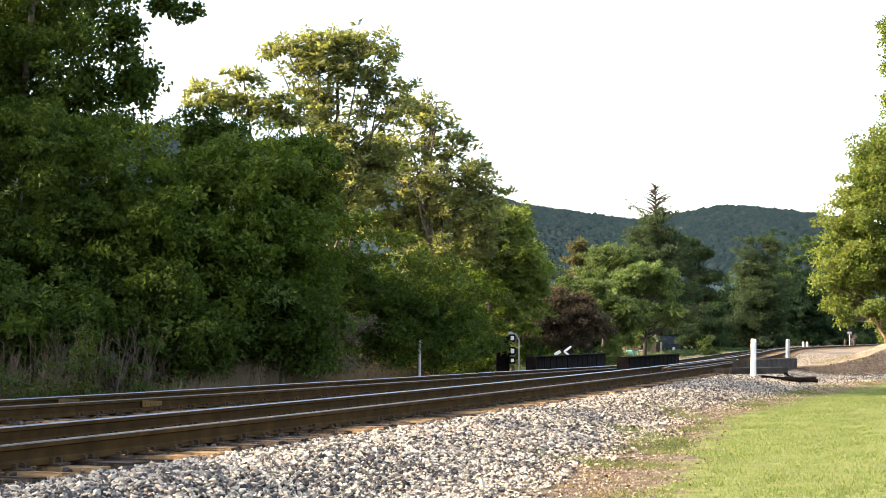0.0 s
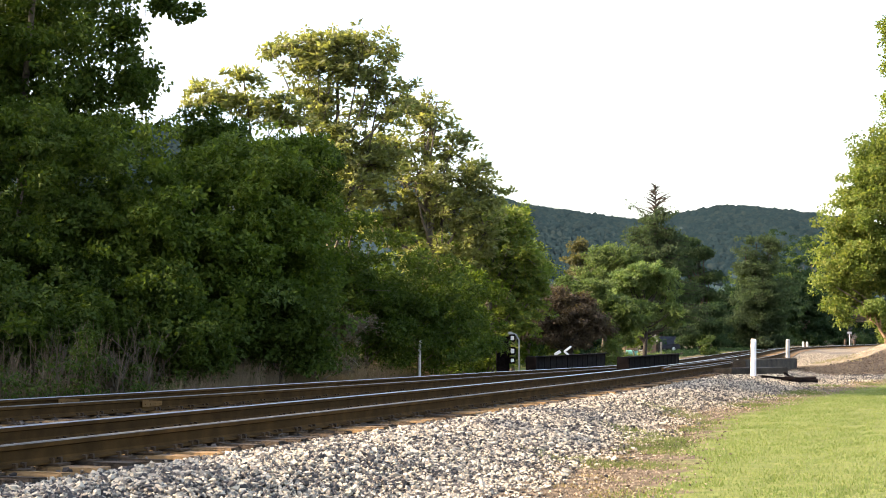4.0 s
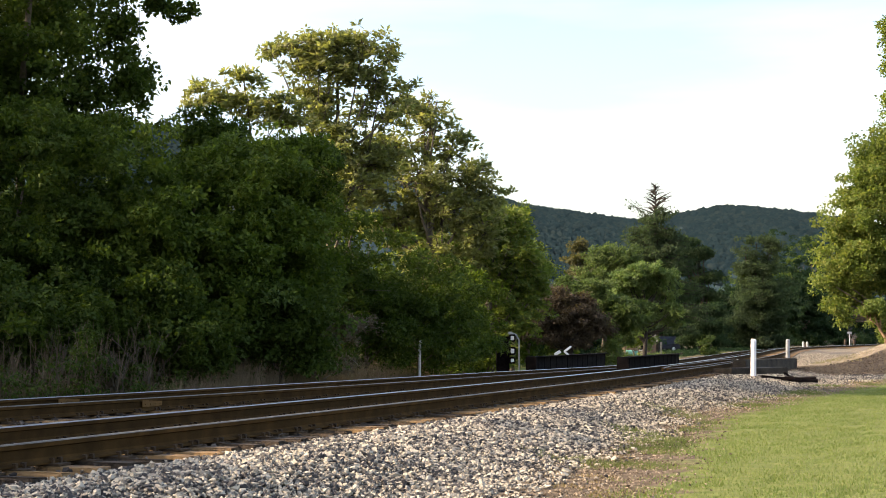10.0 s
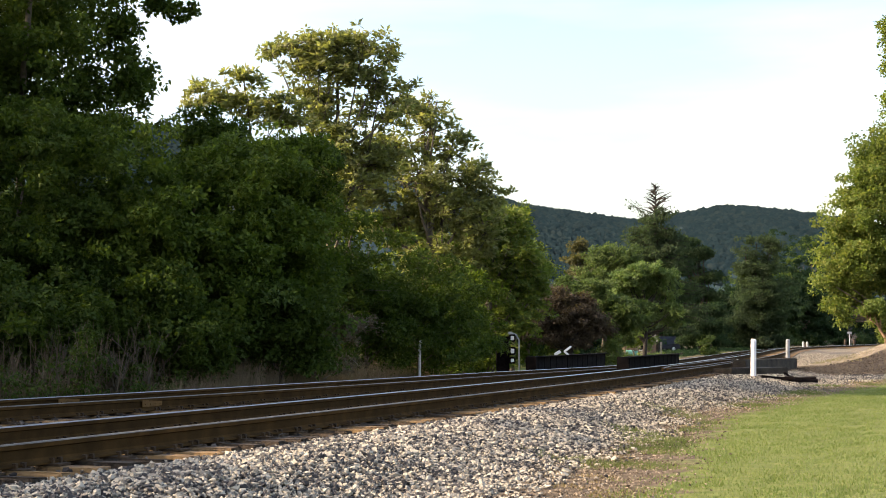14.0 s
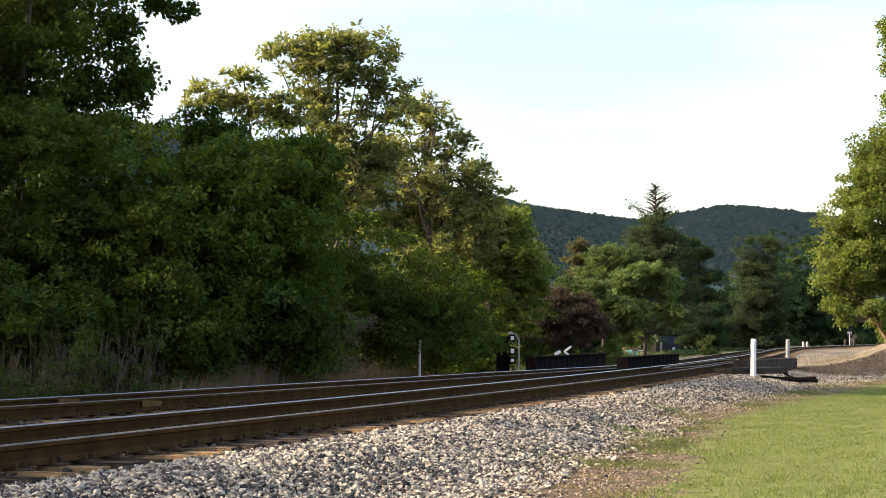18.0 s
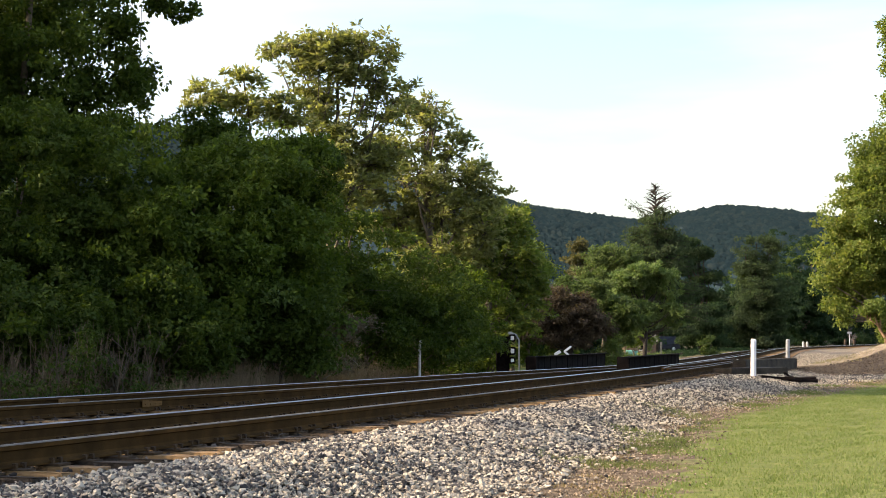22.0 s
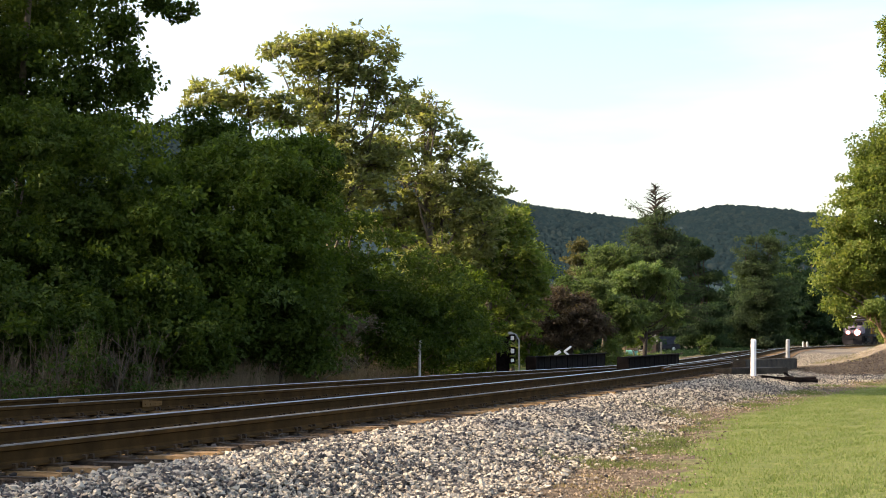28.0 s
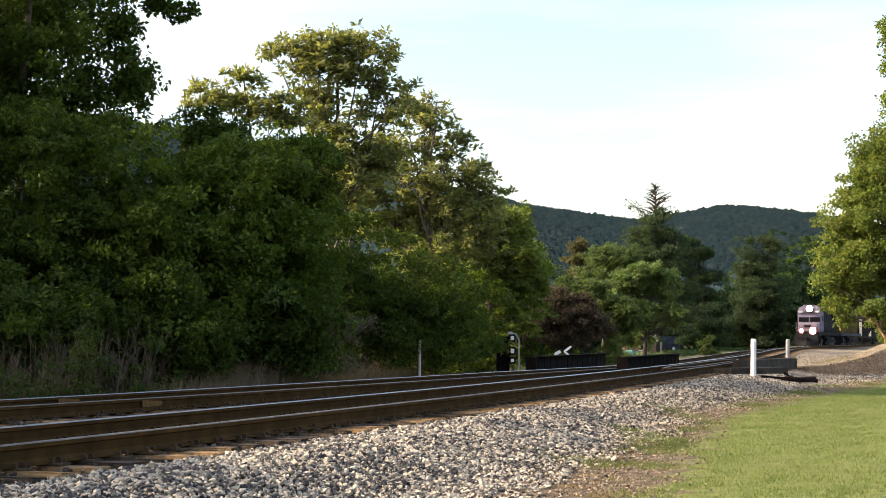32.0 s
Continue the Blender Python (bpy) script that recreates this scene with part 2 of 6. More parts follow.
LY = 2.245 + np.cumsum(np.cos(HEAD)) * STEP
RAIL_Z = 0.65
RAIL_H = 0.2
HALF = 0.82
TIE_Z = RAIL_Z - RAIL_H - 0.02


def second(s):
    """How far the second track's middle lies to the left of the first one's."""
    return np.interp(s, [-14, 3, 9, 16, 30, 60, 120], [6.0, 4.9, 4.4, 4.1, 4.0, 4.0, 4.0])


def drop(s):
    """How far the second track lies below the first one."""
    return np.interp(s, [-14, 3, 9, 16, 30, 60, 120, 300], [0.02, 0.02, 0.02, 0.03, 0.09, 0.31, 0.31, 0.1])


def on_line(s, o=0.0, z=0.0):
    """The place at arc length s, o metres to the left of the first track's middle, and the heading there."""
    th = float(np.interp(s, ARC, HEAD))
    return Vector((float(np.interp(s, ARC, LX)) - o * math.cos(th), float(np.interp(s, ARC, LY)) + o * math.sin(th), z)), th


def line_pose(s, o=0.0, z=0.0):
    """A pose on the line: y points along the track, x to its right."""
    q, th = on_line(s, o, z)
    return pose(q.x, q.y, q.z, 0, 0, -math.degrees(th))


def line_coords(x, y):
    """Arc length and offset to the left of places x, y (arrays)."""
    x, y = np.asarray(x, float), np.asarray(y, float)
    k = slice(0, len(ARC), 2)
    ax, ay = LX[k], LY[k]
    s = np.empty(x.shape)
    o = np.empty(x.shape)
    fx, fy, fs, fo = x.ravel(), y.ravel(), s.ravel(), o.ravel()
    for i in range(0, len(fx), 4000):
        j = np.argmin((fx[i:i + 4000, None] - ax) ** 2 + (fy[i:i + 4000, None] - ay) ** 2, axis=1) * 2
        th = HEAD[j]
        dx, dy = fx[i:i + 4000] - LX[j], fy[i:i + 4000] - LY[j]
        fs[i:i + 4000] = ARC[j] + dx * np.sin(th) + dy * np.cos(th)
        fo[i:i + 4000] = -dx * np.cos(th) + dy * np.sin(th)
    return fs.reshape(x.shape), fo.reshape(x.shape)


def grass_edge(s):
    """Offset of the lawn's edge to the right of the track."""
    return np.interp(s, [-14, 0.5, 8, 15.5, 24, 34, 44, 60], [-7.0, -5.4, -4.3, -3.7, -4.6, -6.2, -8.0, -12.0])


def height(x, y):
    """Height of the ground."""
    s, o = line_coords(x, y)
    low = np.interp(s, [-14, 14, 30, 40, 58, 75, 300], [0.0, 0.03, 0.16, 0.22, 0.0, 0.15, 0.35])
    shoulder = np.interp(s, [-14, 15, 30, 44, 60, 300], [2.0, 2.0, 2.6, 3.2, 2.6, 3.0])
    t = np.clip((-o - shoulder) / 1.7, 0, 1)
    brim = TIE_Z - 0.03 - 0.035 * np.clip((-o - 0.85) / 0.35, 0, 1)
    right = brim + (low - brim) * t * t * (3 - 2 * t)
    t2 = np.clip((o - second(s) - 1.9) / 1.8, 0, 1)
    bed = TIE_Z - 0.03 - drop(s) * np.clip((o - 1.5) / 0.9, 0, 1)
    left = bed + (0.12 - bed) * t2 * t2 * (3 - 2 * t2)
    z = np.where(o < 0, right, left)
    # bank that rises to the right beyond the bridge
    g = np.interp(s, [42, 47, 53, 57, 66, 80], [0, 0.35, 1, 1, 0.45, 0])
    bank = np.interp(-o, [2.6, 4.1, 5.6, 6.4, 9, 14], [0.32, 0.56, 0.95, 1.32, 1.95, 2.15])
    z = np.where((o < -2.6) & (g > 0), np.maximum(z, z + (bank - z) * g), z)
    # ground rises slowly to the far hills
    r = np.hypot(x, y)
    z = z + np.clip((r - 260) / 900, 0, 1) * 6.0 * np.where(np.abs(o) > 12, 1, 0) * np.clip((np.abs(o) - 12) / 60, 0, 1)
    return z


# ---------------- ground ----------------
def ground_material():
    """Earth, lawn and gravel, mixed by the ground's own cover values and broken up by noise."""
    m = bpy.data.materials.new("ground_cover")
    m.use_nodes = True
    nt = m.node_tree
    n, l = nt.nodes, nt.links
    b = n["Principled BSDF"]
    b.inputs["Roughness"].default_value = 0.95
    b.inputs["Specular IOR Level"].default_value = 0.15
    tc = n.new("ShaderNodeTexCoord")

    def noise_node(scale, detail=5):
        q = n.new("ShaderNodeTexNoise")
        q.inputs["Scale"].default_value, q.inputs["Detail"].default_value = scale, detail
        l.new(tc.outputs["Object"], q.inputs["Vector"])
        return q

    def ramp(src, stops):
        r = n.new("ShaderNodeValToRGB")
        while len(r.color_ramp.elements) < len(stops):
            r.color_ramp.elements.new(0.5)
        for e, (p_, c_) in zip(r.color_ramp.elements, stops):
            e.position, e.color = p_, (*c_, 1)
        l.new(src, r.inputs["Fac"])
        return r.outputs["Color"]

    def cover(name, width, scale):
        a = n.new("ShaderNodeAttribute")
        a.attribute_name = name
        q = noise_node(scale, 6)
        s_ = n.new("ShaderNodeMath")
        s_.operation = "MULTIPLY_ADD"
        s_.inputs[1].default_value, s_.inputs[2].default_value = width, -width / 2
        l.new(q.outputs["Fac"], s_.inputs[0])
        t_ = n.new("ShaderNodeMath")
        t_.operation = "ADD"
        l.new(a.outputs["Fac"], t_.inputs[0])
        l.new(s_.outputs[0], t_.inputs[1])
        r = n.new("ShaderNodeMapRange")
        r.inputs["From Min"].default_value, r.inputs["From Max"].default_value = 0.4, 0.6
        l.new(t_.outputs[0], r.inputs["Value"])
        return r.outputs[0]

    big, fine = noise_node(0.35), noise_node(30, 4)
    mid = noise_node(5.0)
    earth = ramp(mid.outputs["Fac"], [(0.3, (0.06, 0.045, 0.03)), (0.55, (0.135, 0.102, 0.069)), (0.75, (0.26, 0.197, 0.135))])
    lawn = ramp(mid.outputs["Fac"], [(0.3, (0.1, 0.125, 0.035)), (0.6, (0.15, 0.17, 0.05)), (0.8, (0.21, 0.2, 0.085))])
    # Stone bed toned dark, as shade in the gaps between loose stones.
    stone = ramp(fine.outputs["Fac"], [(0.3, (0.025, 0.023, 0.02)), (0.5, (0.075, 0.069, 0.06)), (0.7, (0.19, 0.175, 0.145))])
    sand = ramp(mid.outputs["Fac"], [(0.3, (0.11, 0.09, 0.062)), (0.5, (0.18, 0.15, 0.11)), (0.7, (0.29, 0.245, 0.185))])
    # Dark earth tone, also used where the ground is to look shaded.
    soil_shade = ramp(mid.outputs["Fac"], [(0.3, (0.022, 0.018, 0.014)), (0.55, (0.05, 0.041, 0.032)), (0.75, (0.1, 0.082, 0.062))])
    grimy = ramp(fine.outputs["Fac"], [(0.3, (0.02, 0.017, 0.014)), (0.55, (0.06, 0.048, 0.038)), (0.75, (0.13, 0.105, 0.08))])
    out = earth
    for col, fac in ((lawn, cover("lawn", 1.3, 1.3)), (stone, cover("stone", 1.0, 2.5)), (sand, cover("sand", 0.7, 0.8)), (soil_shade, cover("soil_shade", 0.8, 0.7)), (grimy, cover("grime", 0.7, 3.0))):
        x = n.new("ShaderNodeMixRGB")
        l.new(fac, x.inputs["Fac"])
        l.new(out, x.inputs["Color1"])
        l.new(col, x.inputs["Color2"])
        out = x.outputs[0]
    l.new(out, b.inputs["Base Color"])
    bp = n.new("ShaderNodeBump")
    bp.inputs["Strength"].default_value, bp.inputs["Distance"].default_value = 0.7, 0.03
    l.new(fine.outputs["Fac"], bp.inputs["Height"])
    l.new(bp.outputs["Normal"], b.inputs["Normal"])
    return m


def stretch(near0, near1, step, far, grow=1.25):
    v = list(np.arange(near0, near1, step))
    d, q = step, near1
    while q < far:
        v.append(q)
        d *= grow
        q += d
    v.append(far)
    d, q, neg = step, near0, []
    while q > -far:
        d *= grow
        q -= d
        neg.append(max(q, -far))
    return np.array(neg[::-1] + v)


gx, gy = stretch(-26, 34, 0.4, 2600), stretch(4, 110, 0.5, 2600)
GX, GY = np.meshgrid(gx, gy)
GZ = height(GX, GY)
GS, GO = line_coords(GX, GY)
near_w = np.exp(-(np.hypot(GX - 5, GY - 25) / 40) ** 2)
rng = np.random.default_rng(5)
GZ = GZ + near_w * rng.normal(0, 0.008, GZ.shape)
ny, nx = GX.shape
quads = [(j * nx + i, j * nx + i + 1, (j + 1) * nx + i + 1, (j + 1) * nx + i) for j in range(ny - 1) for i in range(nx - 1)]
ground_me = mesh_of("ground", np.stack([GX.ravel(), GY.ravel(), GZ.ravel()], 1), quads, [ground_material()], smooth=True)
edge = grass_edge(GS)
lawn = np.clip(0.5 + (edge - GO - 0.45) / 1.9, 0, 1)
lawn = np.where((GO < -3) & (GS > 50), np.clip((-GO - 9) / 4, 0, 1) * 0.8, lawn)
lawn = np.where(GO > 0, np.clip((GO - second(GS) - np.interp(GS, [60, 75], [3.2, 2.0])) / 3, 0, np.interp(GS, [60, 75], [0.75, 0.95])), lawn)
stone = np.where(GO < 0, np.clip(0.5 + (GO - edge - np.interp(GS, [2, 9], [1.25, 0.6])) / 0.9, 0, 1), np.clip(0.5 - (GO - second(GS) - 2.6) / 1.0, 0, 1))
stone = np.where((GO < -3.0) & (GS > 43), 0, stone)
wild = np.clip((np.hypot(GX, GY) - 400) / 60, 0, 1)
# Tree shade on the far lawn, put in as dark ground cover.
shady = np.clip((GS - 62) / 8, 0, 1) * np.clip((GO - 6.5) / 2, 0, 1) * 0.6
# On the bank this dark cover paints the near face's shade.
soil_shade = np.where((GO < -2.4) & (GS > 40), np.clip((GS - 42) / 4, 0, 1) * np.clip((np.interp(-GO, [4, 8], [51.2, 53.5]) - GS) / 2.5, 0, 1) * np.clip((-GO - 2.4) / 1.0, 0, 1), np.maximum(wild, shady))
sand = np.where((GO < -1.7) & (GO > -9.5) & (GS > 49), np.clip(np.minimum((-GO - 1.5) / 0.6, (GO + 9.5) / 1.2), 0, 1) * np.clip((GS - 49) / 2.5, 0, 1), 0)
grime = np.where((GO > -1.5) & (GO < second(GS) + 1.7), 0.72, 0)
for nm, val in (("lawn", lawn), ("stone", stone), ("sand", sand), ("soil_shade", soil_shade), ("grime", grime)):
    at_ = ground_me.attributes.new(nm, "FLOAT", "POINT")
    at_.data.foreach_set("value", np.ascontiguousarray(val.ravel(), dtype=np.float32))
ground = tagged(new("ground", ground_me), "gravelly earth and mown lawn beside a railway line", "ground", kind="structure")


# ---------------- hills ----------------
def hill(name, base, pts, depth, label, seed, mat_):
    """A wooded ridge: pts are (x, height) along the crest at the distance base; it falls away towards the viewer and behind."""
    r = np.random.default_rng(seed)
    xs = np.linspace(pts[0][0], pts[-1][0], 260)
    crest = np.interp(xs, [q[0] for q in pts], [q[1] for q in pts])
    rows = np.linspace(-1, 1, 60)
    V = []
    for t in rows:
        prof = np.cos(t * math.pi / 2) ** 0.9
        for x, c in zip(xs, crest - 6):
            rough = noise.noise((x * 0.012, t * 6, seed)) * 10 * (1 - abs(t)) * prof
            V.append((x, base + t * depth, max(0, c * prof + rough * 0.6 * min(1, abs(t) * 6)) + r.normal(0, 1.2) - 2))
    n_ = len(xs)
    F = [(j * n_ + i, j * n_ + i + 1, (j + 1) * n_ + i + 1, (j + 1) * n_ + i) for j in range(len(rows) - 1) for i in range(n_ - 1)]
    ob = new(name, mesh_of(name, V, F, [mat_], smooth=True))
    tagged(ob, label, "hill", kind="structure")
    return xs, crest


def hazy_hill_material():
    # Blue of the distance haze is mixed into the forest colour.
    m = material("hazy_wooded_hill", (0.02, 0.038, 0.046), (0.036, 0.056, 0.06), 0.06, 1.0, 0.0, 1.0, 0.12, c3=(0.027, 0.046, 0.053), spec=0.0)
    return m


M_HILL = hazy_hill_material()
RIDGE = [(-1500, 200), (-334.41, 1300, 200), (-236.63, 1300, 186), (-89.96, 1300, 165), (71.38, 1300, 118), (110.49, 1300, 113), (154.49, 1300, 106),
         (203.38, 1300, 113), (232.72, 1300, 119), (276.72, 1300, 115), (330.50, 1300, 107), (379.39, 1300, 90), (1100, 60), (1500, 90)]
RIDGE = [(q[0], q[-1]) for q in RIDGE]
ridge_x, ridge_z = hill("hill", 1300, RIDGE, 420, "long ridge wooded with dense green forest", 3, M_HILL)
# Leaf colours lean blue for haze; high glow softens the crowns' shading.
M_HILLTREE = leaf_material("hazy_hill_leaf", (0.021, 0.043, 0.053), (0.027, 0.05, 0.059), (0.039, 0.058, 0.06), 0.5, 0.0, (1.2, 1.6, 1.5))
rng = np.random.default_rng(11)


def hill_trees():
    """The far woods: rounded crowns with uneven sides, in one sheet of stuff."""
    N = 48000
    x = np.where(rng.uniform(0, 1, N) < 0.88, rng.uniform(20, 410, N), rng.uniform(-310, -190, N))
    t = -rng.uniform(0, 0.8, N) ** 1.1
    c = np.interp(x, ridge_x, ridge_z)
    z = (c - 5) * np.cos(t * math.pi / 2) ** 0.9 + 1.5 * np.clip(-t * 8, 0, 1) - 2
    y = 1300 + t * 420
    rad = np.clip(np.exp(rng.normal(0.15, 0.4, N)), 0.6, 2.6)
    ring = [(math.cos(k * 1.2566), math.sin(k * 1.2566), -0.5) for k in range(5)] + [(0.72 * math.cos(k * 1.2566 + 0.63), 0.72 * math.sin(k * 1.2566 + 0.63), 0.55) for k in range(5)] + [(0, 0, 0.85)]
    d = np.array(ring)[None] * np.stack([np.ones(N), np.ones(N), rng.uniform(0.7, 1.5, N)], 1)[:, None, :]
    V = np.stack([x, y, z + rad * rng.uniform(-0.3, 0.3, N)], 1)[:, None, :] + d * (rad[:, None, None] * rng.uniform(0.8, 1.25, (N, 11, 1)))
    tri = np.array([q for k in range(5) for q in ((k, (k + 1) % 5, 5 + k), ((k + 1) % 5, 5 + (k + 1) % 5, 5 + k), (5 + k, 5 + (k + 1) % 5, 10))])
    F = (tri[None] + (np.arange(N) * 11)[:, None, None]).reshape(-1)
    me = bpy.data.meshes.new("hill_forest")
    me.vertices.add(N * 11)
    me.vertices.foreach_set("co", np.ascontiguousarray(V, dtype=np.float32).ravel())
    me.loops.add(N * 45)
    me.loops.foreach_set("vertex_index", F.astype(np.int32))
    me.polygons.add(N * 15)
    me.polygons.foreach_set("loop_start", np.arange(0, N * 45, 3, dtype=np.int32))
    me.polygons.foreach_set("use_smooth", np.ones(N * 15, dtype=bool))
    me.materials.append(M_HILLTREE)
    me.update(calc_edges=True)
    # Near-uniform normals flatten crown shading to the low contrast of haze.
    up = rng.normal(0, 0.12, (N, 3)) + np.array([-0.1, -0.55, 0.8])
    up /= np.linalg.norm(up, axis=1)[:, None]
    me.normals_split_custom_set_from_vertices(np.repeat(up, 11, axis=0).tolist())
    ob = new("hill_forest", me)
    tagged(ob, "dense mixed forest covering the far ridge", "forest", kind="stuff")


hill_trees()


# ---------------- tracks ----------------
PROFILE = [(-0.08, 0.0), (0.08, 0.0), (0.08, 0.013), (0.022, 0.032), (0.01, 0.055), (0.01, 0.14), (0.037, 0.152), (0.039, 0.19), (0.03, 0.2),
           (-0.03, 0.2), (-0.039, 0.19), (-0.037, 0.152), (-0.01, 0.14), (-0.01, 0.055), (-0.022, 0.032), (-0.08, 0.013)]


def rail(s0, s1, off, parent, lab, top, down=lambda s: 0.0):
    ss = np.concatenate([np.arange(s0, min(s1, 120), 1.0), np.arange(max(s0, 120), s1, 4.0), [s1]])
    V, F, I = [], [], []
    k = len(PROFILE)
    for s in ss:
        q, th = on_line(s, off(s))
        for u, w in PROFILE:
            V.append((q.x + u * math.cos(th), q.y - u * math.sin(th), TIE_Z + 0.02 + w - float(down(s))))
    for i in range(len(ss) - 1):
        for j in range(k):
            j2 = (j + 1) % k
            F.append((i * k + j, i * k + j2, (i + 1) * k + j2, (i + 1) * k + j))
            I.append(2 if j in (7, 8, 9) else 1 if j in (4, 5, 12, 13) else 0)
    F.append(tuple(range(k)))
    I.append(0)
    me = mesh_of("rail", V, F, [M_RUST, M_WEB, top], idx=I)
    return part("rail", me, None, parent, lab)


def tie_mesh(seed):
    r = random.Random(seed)
    bm = box(-1.4, 1.4, -0.115, 0.115, -0.18, 0.0, 0.012)
    for v in bm.verts:
        v.co.z += r.uniform(-0.008, 0.008)
        v.co.x += r.uniform(-0.03, 0.03)
    me = bpy.data.meshes.new("tie")
    bm.to_mesh(me)
    bm.free()
    me.materials.append(M_TIE)
    return me


def plate_mesh():
    bm = box(-0.18, 0.18, -0.095, 0.095, 0.0, 0.02, 0.004)
    for sx in (-1, 1):
        for sy in (-1, 1):
            box(sx * 0.095 - 0.012, sx * 0.095 + 0.012, sy * 0.06 - 0.012, sy * 0.06 + 0.012, 0.018, 0.062, 0, bm)
            box(sx * 0.085 - 0.02, sx * 0.085 + 0.02, sy * 0.06 - 0.018, sy * 0.06 + 0.018, 0.05, 0.068, 0, bm)
        box(sx * 0.085 - 0.02, sx * 0.085 + 0.02, 0.12, 0.14, -0.01, 0.03, 0, bm)
    me = bpy.data.meshes.new("tie_plate")
    bm.to_mesh(me)
    bm.free()
    me.materials.append(M_PLATE)
    return me


TIES = [tie_mesh(i) for i in range(4)]
PLATE = plate_mesh()


def track(label, mid, s1, tie_end, down):
    t = thing("railway_track", Matrix(), label, "railway track", kind="structure")
    for side in (-1, 1):
        rail(-13.9, s1, lambda s, side=side: float(mid(s)) + side * HALF, t, "rusty steel rail with a polished head" if side > 0 else "rusty brown steel rail with a dull worn head",
             M_POLISHED if side > 0 else M_DULLTOP, down)
    r = random.Random(7)
    s = -13.5
    far = []
    while s < s1 - 2:
        o = float(mid(s))
        if s < tie_end:
            ob = part("tie", r.choice(TIES), None, t)
            ob.matrix_basis = line_pose(s, o + r.uniform(-0.09, 0.09), TIE_Z - float(down(s)) + r.uniform(-0.008, 0.004)) @ pose(0, 0, 0, 0, 0, r.uniform(-1.5, 1.5))
            if s < 45:
                for side in (-1, 1):
                    pl = part("tie_plate", PLATE, None, ob)
                    pl.matrix_basis = pose(side * HALF, 0, 0.0)
        else:
            far.append(line_pose(s, o, TIE_Z - float(down(s))))
        s += 0.5 + r.uniform(-0.03, 0.03) if s < 200 else 1.0
    V, F = [], []
    base = [v.co.copy() for v in TIES[0].vertices]
    fb = [tuple(q.vertices) for q in TIES[0].polygons]
    for m in far:
        o0 = len(V)
        V += [m @ v for v in base]
        F += [tuple(i + o0 for i in q) for q in fb]
    if V:
        tagged(part("ties", mesh_of("ties", V, F, [M_TIE]), None, t), kind="stuff")
    return t


track("main railway track on timber ties in grey ballast", lambda s: 0.0, 720, 90, lambda s: 0.0)
track("second railway track on timber ties in grey ballast", second, 300, 90, drop)


def bridge_guards():
    """Inner guard rails over the bridge, their ends drawn together."""
    t = thing("guard_rails", Matrix(), "pair of rusty inner guard rails over the bridge", "guard rail", kind="structure")
    for side in (-1, 1):
        rail(33.0, 56.0, lambda s, side=side: side * float(np.interp(s, [33, 37, 52, 56], [0.08, 0.42, 0.42, 0.08])), t, "rusty guard rail", M_DULLTOP)


bridge_guards()


def joint_bar(s, o, label):
    """A bolted bar that joins two rail ends, on the rail's near side."""
    t = thing("joint_bar", line_pose(s, o, TIE_Z + 0.02), label, "joint bar", "joint bars")
    part("bar", box(0.014, 0.036, -0.3, 0.3, 0.04, 0.145, 0.008), M_ORANGERUST, t)
    for k in range(4):
        part("bolt", cyl(0.013, 0.013, 0.034, 0.048, 8, pose(0, -0.225 + 0.15 * k, 0.085, 0, 90, 0)), M_ORANGERUST, t)


M_ORANGERUST = material("orange_rust", (0.1, 0.05, 0.014), (0.15, 0.078, 0.022), 6, 0.9, 0.0, 0.3, 50)
joint_bar(7.25, float(second(7.25)) - HALF, "orange rusted joint bar bolted to a rail")
joint_bar(7.4, float(second(7.4)) + HALF, "orange rusted joint bar bolted to a rail")


